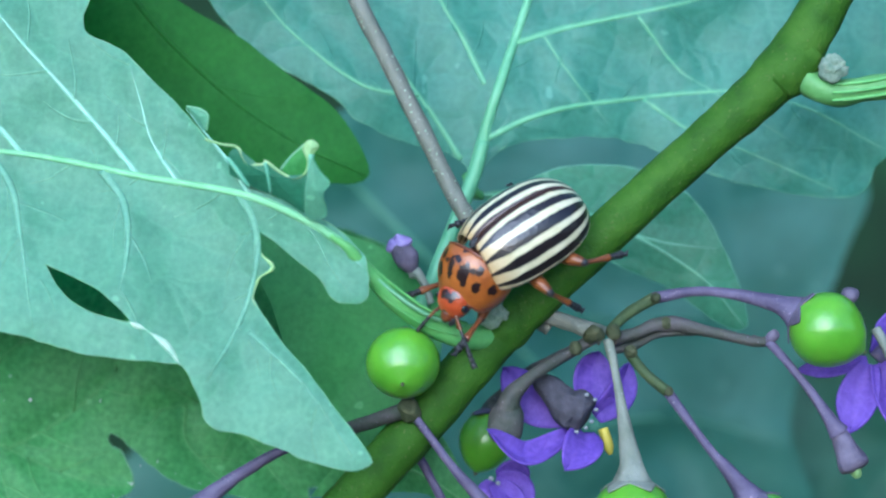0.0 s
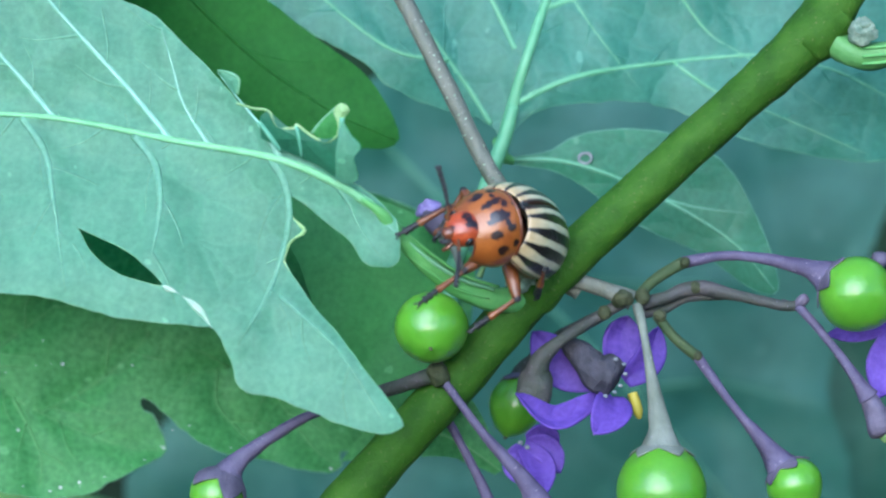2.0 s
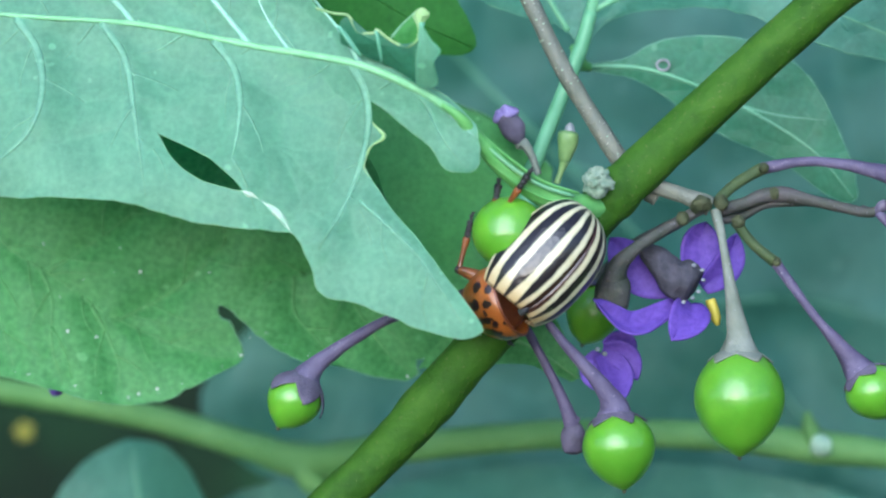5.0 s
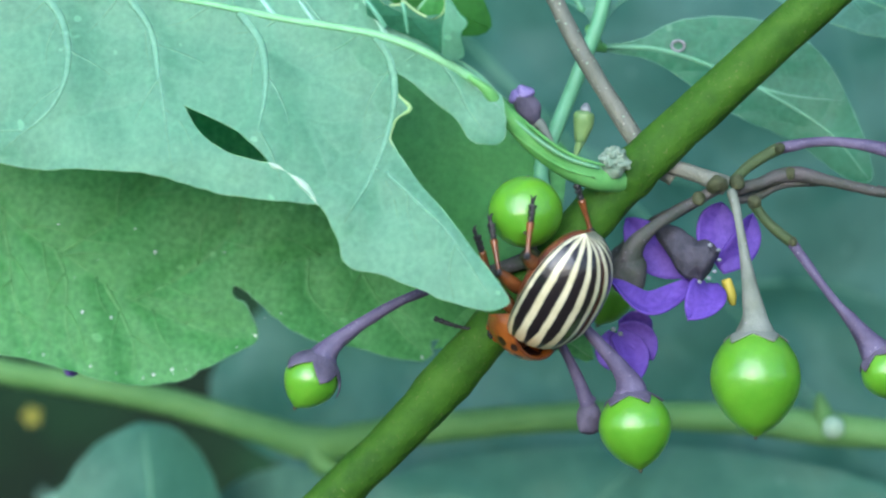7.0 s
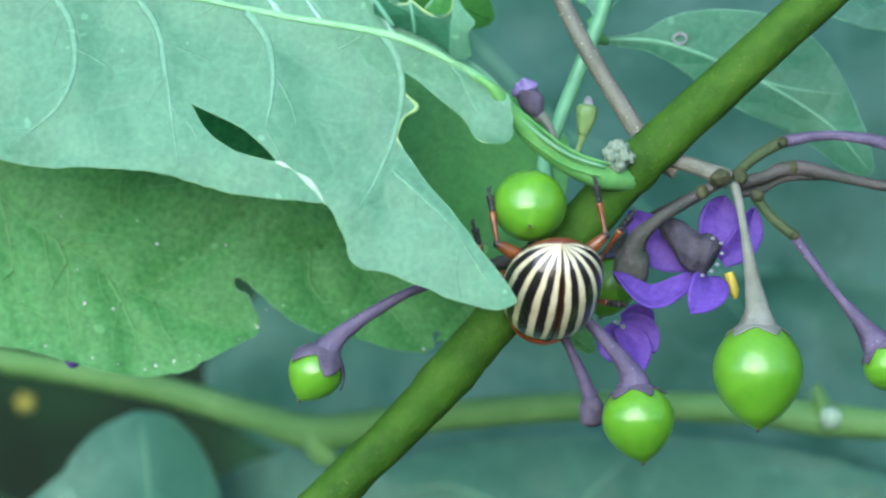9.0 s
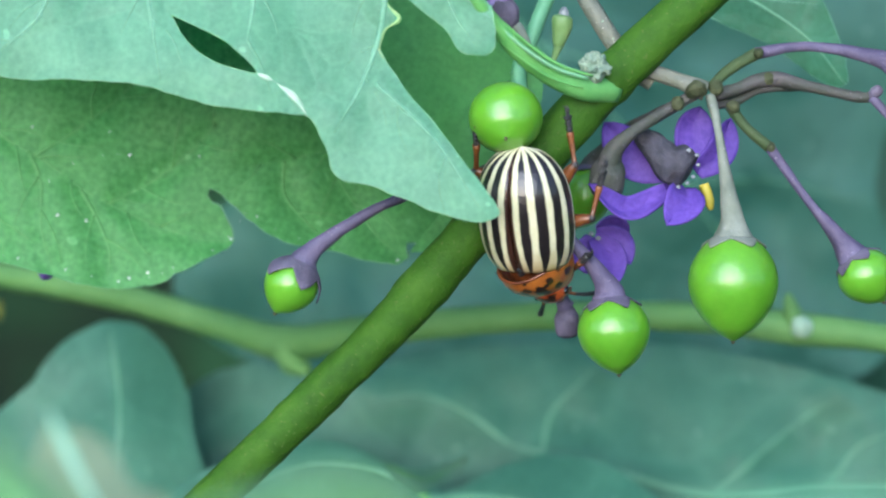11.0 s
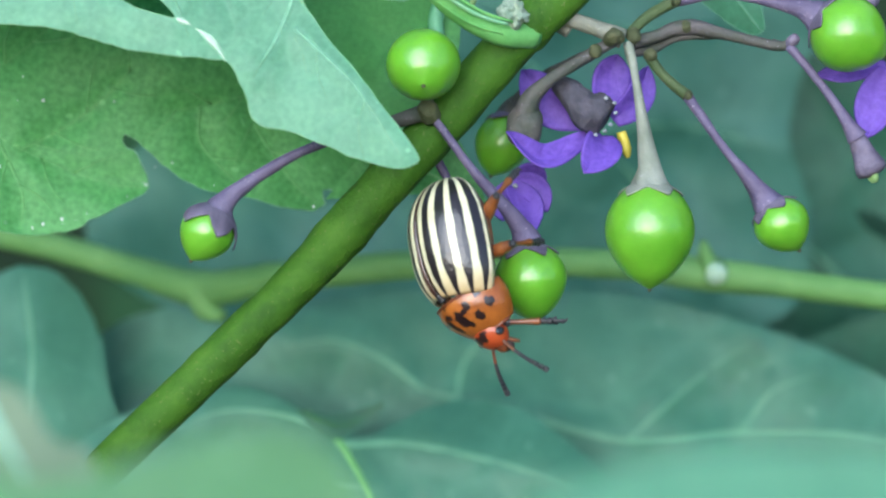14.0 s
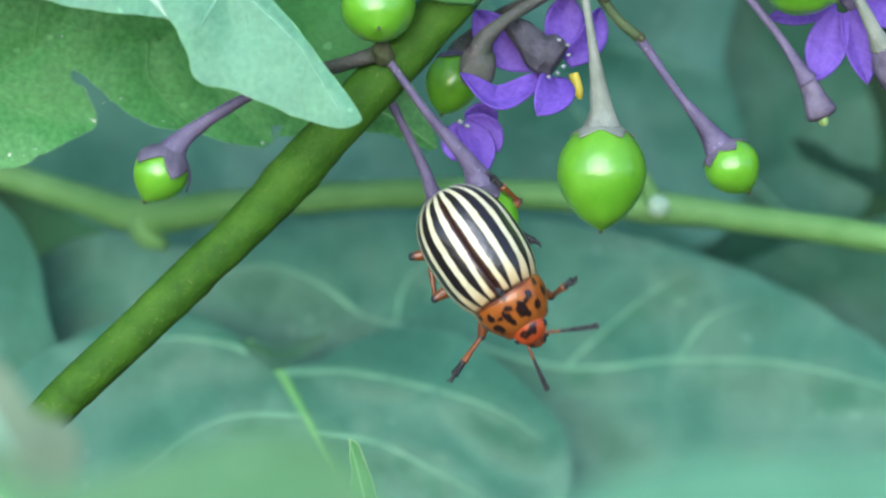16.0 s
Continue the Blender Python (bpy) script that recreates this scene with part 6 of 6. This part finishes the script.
# where each foot stands; side 1: its left, -1: its right
FEET = {
    ("hind", 1): [(0, (10.9, -4, -0.3)), (1, (9.97, -4, -1.28)), (1.5, (10.22, -4, -1.24)), (2, (3.96, -3, -5.02)), (3, (3.7, -2, -7.07)), (4, (2.7, -2, -8.74)), (6.5, (-0.34, -4, -5.05)), (7.5, (-0.43, -4, -5.23)), (9, (0.19, -4, -5.41)), (10, (-0.08, -4, -5.99)), (12.5, (1.94, -4, -7.22)), (13, (1.79, -4, -7.82)), (13.5, (2.06, -2, -13.28)), (14, (2.68, -2, -13.68)), (14.5, (4.54, -2, -17.22)), (15, (4.48, -2, -17.22)), (16, (4.48, -4, -16.97))],
    ("middle", 1): [(0, (8.28, -4, -3.63)), (0.5, (8.27, -4, -3.63)), (1, (2.57, -5, -5.54)), (2, (0.05, -6, -6.9)), (2.5, (-1.9, -6, -8.22)), (4, (-0.38, -3, -10.75)), (6.5, (2.05, -2, -8.79)), (8, (2.52, -2, -8.55)), (9, (3.96, -4, -7.1)), (10, (3.79, -4, -7.2)), (12.5, (3.04, -4, -14.37)), (13, (3.36, -3, -14.43)), (14, (4.76, -4, -17.46)), (14.5, (7, -5, -18.98)), (15, (5.99, -5, -18.77)), (16, (7.48, -3, -21.19))],
    ("front", 1): [(0, (0.73, -7, -6.12)), (0.5, (-0.61, -7, -6.34)), (1, (-0.81, -8, -6.63)), (1.5, (-0.33, -9, -6.83)), (2, (-3.21, -9, -5.15)), (3, (-1.09, -5, -9.66)), (4, (-2.39, -5, -11.65)), (6.5, (-3.49, 0, -15.18)), (9, (3.41, -1, -13.04)), (10, (2.59, -3, -14.68)), (12.5, (2.99, -4, -16.01)), (13, (3.15, -4, -17.84)), (14, (5.95, -6, -21.99)), (14.5, (6.1, -7, -21.65)), (15, (5.89, -7, -21.7)), (15.5, (9.1, -6, -20.68)), (16, (9.5, -6, -22.97))],
    ("hind", -1): [(0, (4.13, -3, 3.8)), (2, (2.26, -2, -0.05)), (3, (-0.67, -5, -1.73)), (3.5, (-0.34, -5, -1.68)), (4, (-0.69, -5, -2.27)), (6.5, (-1.73, -7, -5.12)), (7.5, (-2.09, -7, -7.04)), (8, (-2.33, -7, -6.88)), (8.5, (-3.59, -6, -7.49)), (9, (-4.84, -4, -6.03)), (10, (-5.23, -4, -6.76)), (12.5, (-2.32, -4, -8.88)), (13, (-2.06, -4, -9.89)), (14, (-1.28, -1, -16.15)), (15, (0.86, -1, -18.69)), (16, (3.22, 0, -20.63))],
    ("middle", -1): [(0, (0.55, -3, 1.4)), (2, (-1.15, -4, -3.11)), (3, (-2.03, -3, -1.9)), (3.5, (-2.07, -3, -1.95)), (4, (-2.29, -3, -1.93)), (6.5, (-4.52, -5, -7.39)), (7.5, (-4.48, -5, -7.1)), (8.5, (-4.41, -5, -8.2)), (9, (-5.79, -4, -8.01)), (10, (-5.47, -3, -11.8)), (12.5, (-1.74, 0, -14.26)), (13, (-1.24, 0, -14.94)), (14, (-1.53, 0, -18.72)), (15, (0.11, -1, -20.8)), (15.5, (0.6, -2.5, -21.6)), (16, (1.6, -1.5, -21.4))],
    ("front", -1): [(0, (-0.54, -6, -5.33)), (1, (-3.32, -8, -3.76)), (1.5, (-3.45, -9, -3.77)), (2.5, (-3.47, -7, -0.99)), (3, (-4.84, -4, -5.64)), (3.5, (-4.87, -3, -4.13)), (4, (-4.2, -3, -5)), (6.5, (-5.5, -4, -7.97)), (8, (-5.39, -4, -7.94)), (9, (-5.47, 0, -13.85)), (10, (-3.23, -1, -16.81)), (12.5, (-1.37, 0, -16.36)), (13, (-0.86, 0, -17.4)), (14, (-1.16, 0, -21.19)), (15, (-0.25, -4, -23.85)), (15.5, (3.54, -5, -27.38)), (16, (2.31, -5, -29.27))],
}


def placed(rows, t):
    for (a, p), (b, q) in zip(rows, rows[1:]):
        if t <= b:
            k = (t - a) / (b - a)
            k = k * k * (3 - 2 * k)
            return Vector(p).lerp(Vector(q), k)
    return Vector(rows[-1][1])


def bug_pose(c, ahead, back):
    f = Vector(ahead).normalized()
    u = Vector(back)
    u = (u - f * u.dot(f)).normalized()
    turn = Matrix((f, u.cross(f), u)).transposed()
    return Matrix.Translation(metres(c) - turn @ Vector((-0.0011, 0, 0.0009))) @ turn.to_4x4()


def bug_at(t, keyed):
    for (a, m), (b, n) in zip(keyed, keyed[1:]):
        if t <= b:
            return m.lerp(n, (t - a) / (b - a))
    return keyed[-1][1]


def leg_rows(which, side, keyed):
    """Bends hip and knee so that the foot stands where it should."""
    out = ([], [])
    hip = Vector(COXA[which]) * 0.001
    hip.y *= side
    lean = {"front": 0.45, "middle": 0.0, "hind": -0.35}[which]
    t = 0.0
    while t <= 16.001:
        m = bug_at(t, keyed)
        goal = m.inverted() @ metres(placed(FEET[which, side], t)) - hip
        if goal.y * side < 0.0012:
            goal.y = 0.0012 * side
        a, b = FEMUR * 0.001, SHIN * 0.001
        d = min(max(goal.length, 0.0017), (a + b) * 0.985)
        way = goal.normalized()
        bend = Vector((0.7, side * 0.3, -0.4)) if which == "front" else Vector((lean, side * 0.8, 0.12))
        bend = (bend - way * bend.dot(way)).normalized()
        ca = (a * a + d * d - b * b) / (2 * a * d)
        knee = way * a * ca + bend * a * math.sqrt(max(0.0, 1 - ca * ca))
        tip = way * d

        def aim(start, end):
            x = (end - start).normalized()
            z = (bend - x * bend.dot(x)).normalized()
            return Matrix.Translation(start) @ Matrix((x, z.cross(x), z)).transposed().to_4x4()
        thigh = aim(Vector((0, 0, 0)), knee)
        thigh.translation = hip
        shin = aim(knee, tip)
        shin.translation = hip + knee
        out[0].append((t, thigh))
        out[1].append((t, thigh.inverted() @ shin))
        t += 0.25
    return out


def motions():
    keyed = [(t, bug_pose(c, f, u)) for t, c, f, u in BUG]
    walk(bug, keyed)
    joint = Matrix.Translation((0.0031, 0, -0.0004))

    def neck(t):
        for (a, y0, d0), (b, y1, d1) in zip(NECK, NECK[1:]):
            if t <= b:
                k = (t - a) / (b - a)
                return joint @ pose(0, 0, 0, 0, d0 + (d1 - d0) * k, y0 + (y1 - y0) * k) @ joint.inverted()
        return Matrix()

    walk(shield, [(t, neck(t)) for t, _, _ in NECK])
    walk(head, [(t, neck(t)) for t, _, _ in NECK])
    for (which, side), (femur, shin, foot) in legs.items():
        upper, lower = leg_rows(which, side, keyed)
        walk(femur, upper)
        walk(shin, lower)
        walk(foot, lower)
    # the antennae feel about: seconds, spread and dip in degrees
    for side, rows in ((1, [(0, 50, 20), (1.5, 40, 30), (2, 60, 5), (3, 30, 30), (3.5, 35, 25), (4, 40, 35), (6.5, 50, 20), (9, 35, 25), (10, 30, 25), (12.5, 5, 45), (13, 5, 60), (13.5, 10, 45), (14, 25, 10), (14.5, 20, 10), (15, 30, 20), (15.5, 55, 5), (16, 62, 5)]),
                       (-1, [(0, 30, 30), (1.5, 60, 0), (2, 75, -40), (2.5, 70, -30), (3, 50, 10), (3.5, 40, -5), (4, 40, 20), (6.5, 40, 20), (9, 40, 30), (10, 35, 20), (12.5, 45, 10), (13, 60, 5), (13.5, 40, 5), (14, 35, 10), (14.5, 35, 5), (15, 15, 10), (15.5, 5, 20), (16, 12, 12)])):
        walk(feelers[side], [(t, neck(t) @ pose(0.00625, side * 0.0006, -0.00065, 0, dip, side * spread)) for t, spread, dip in rows])
    # the torn leaf sways on its stalk
    rest = front_leaf.location.copy()
    sway = [(0, -0.25, 0.08), (0.5, -0.15, 0.1), (1, -0.1, 0.15), (1.5, -0.1, 0.1), (2, -0.05, 0.15), (2.5, -0.1, 0.08), (3, -0.02, 0.02), (3.5, 0, 0), (4, 0.03, 0.03),
            (6.5, 0.36, 0.22), (7, 0.6, 0.5), (7.5, 0.5, 0.36), (8, 0.35, 0.2), (8.5, 0.62, 0.3), (9, 0.72, 0.2), (9.5, 0.95, 0.36), (10, 1.0, 0.26), (12.5, 1.2, 0.2), (13, 1.1, 0.2), (13.5, 1.3, 0.3), (14, 1.2, 0.3), (14.5, 0.2, -0.2), (15, 0.3, -0.3), (15.5, 0.3, -0.35), (16, 0.4, -0.6)]
    walk(front_leaf, [(t, Matrix.Translation(rest + Vector((x * 0.001, 0, z * 0.001)))) for t, x, z in sway])


motions()
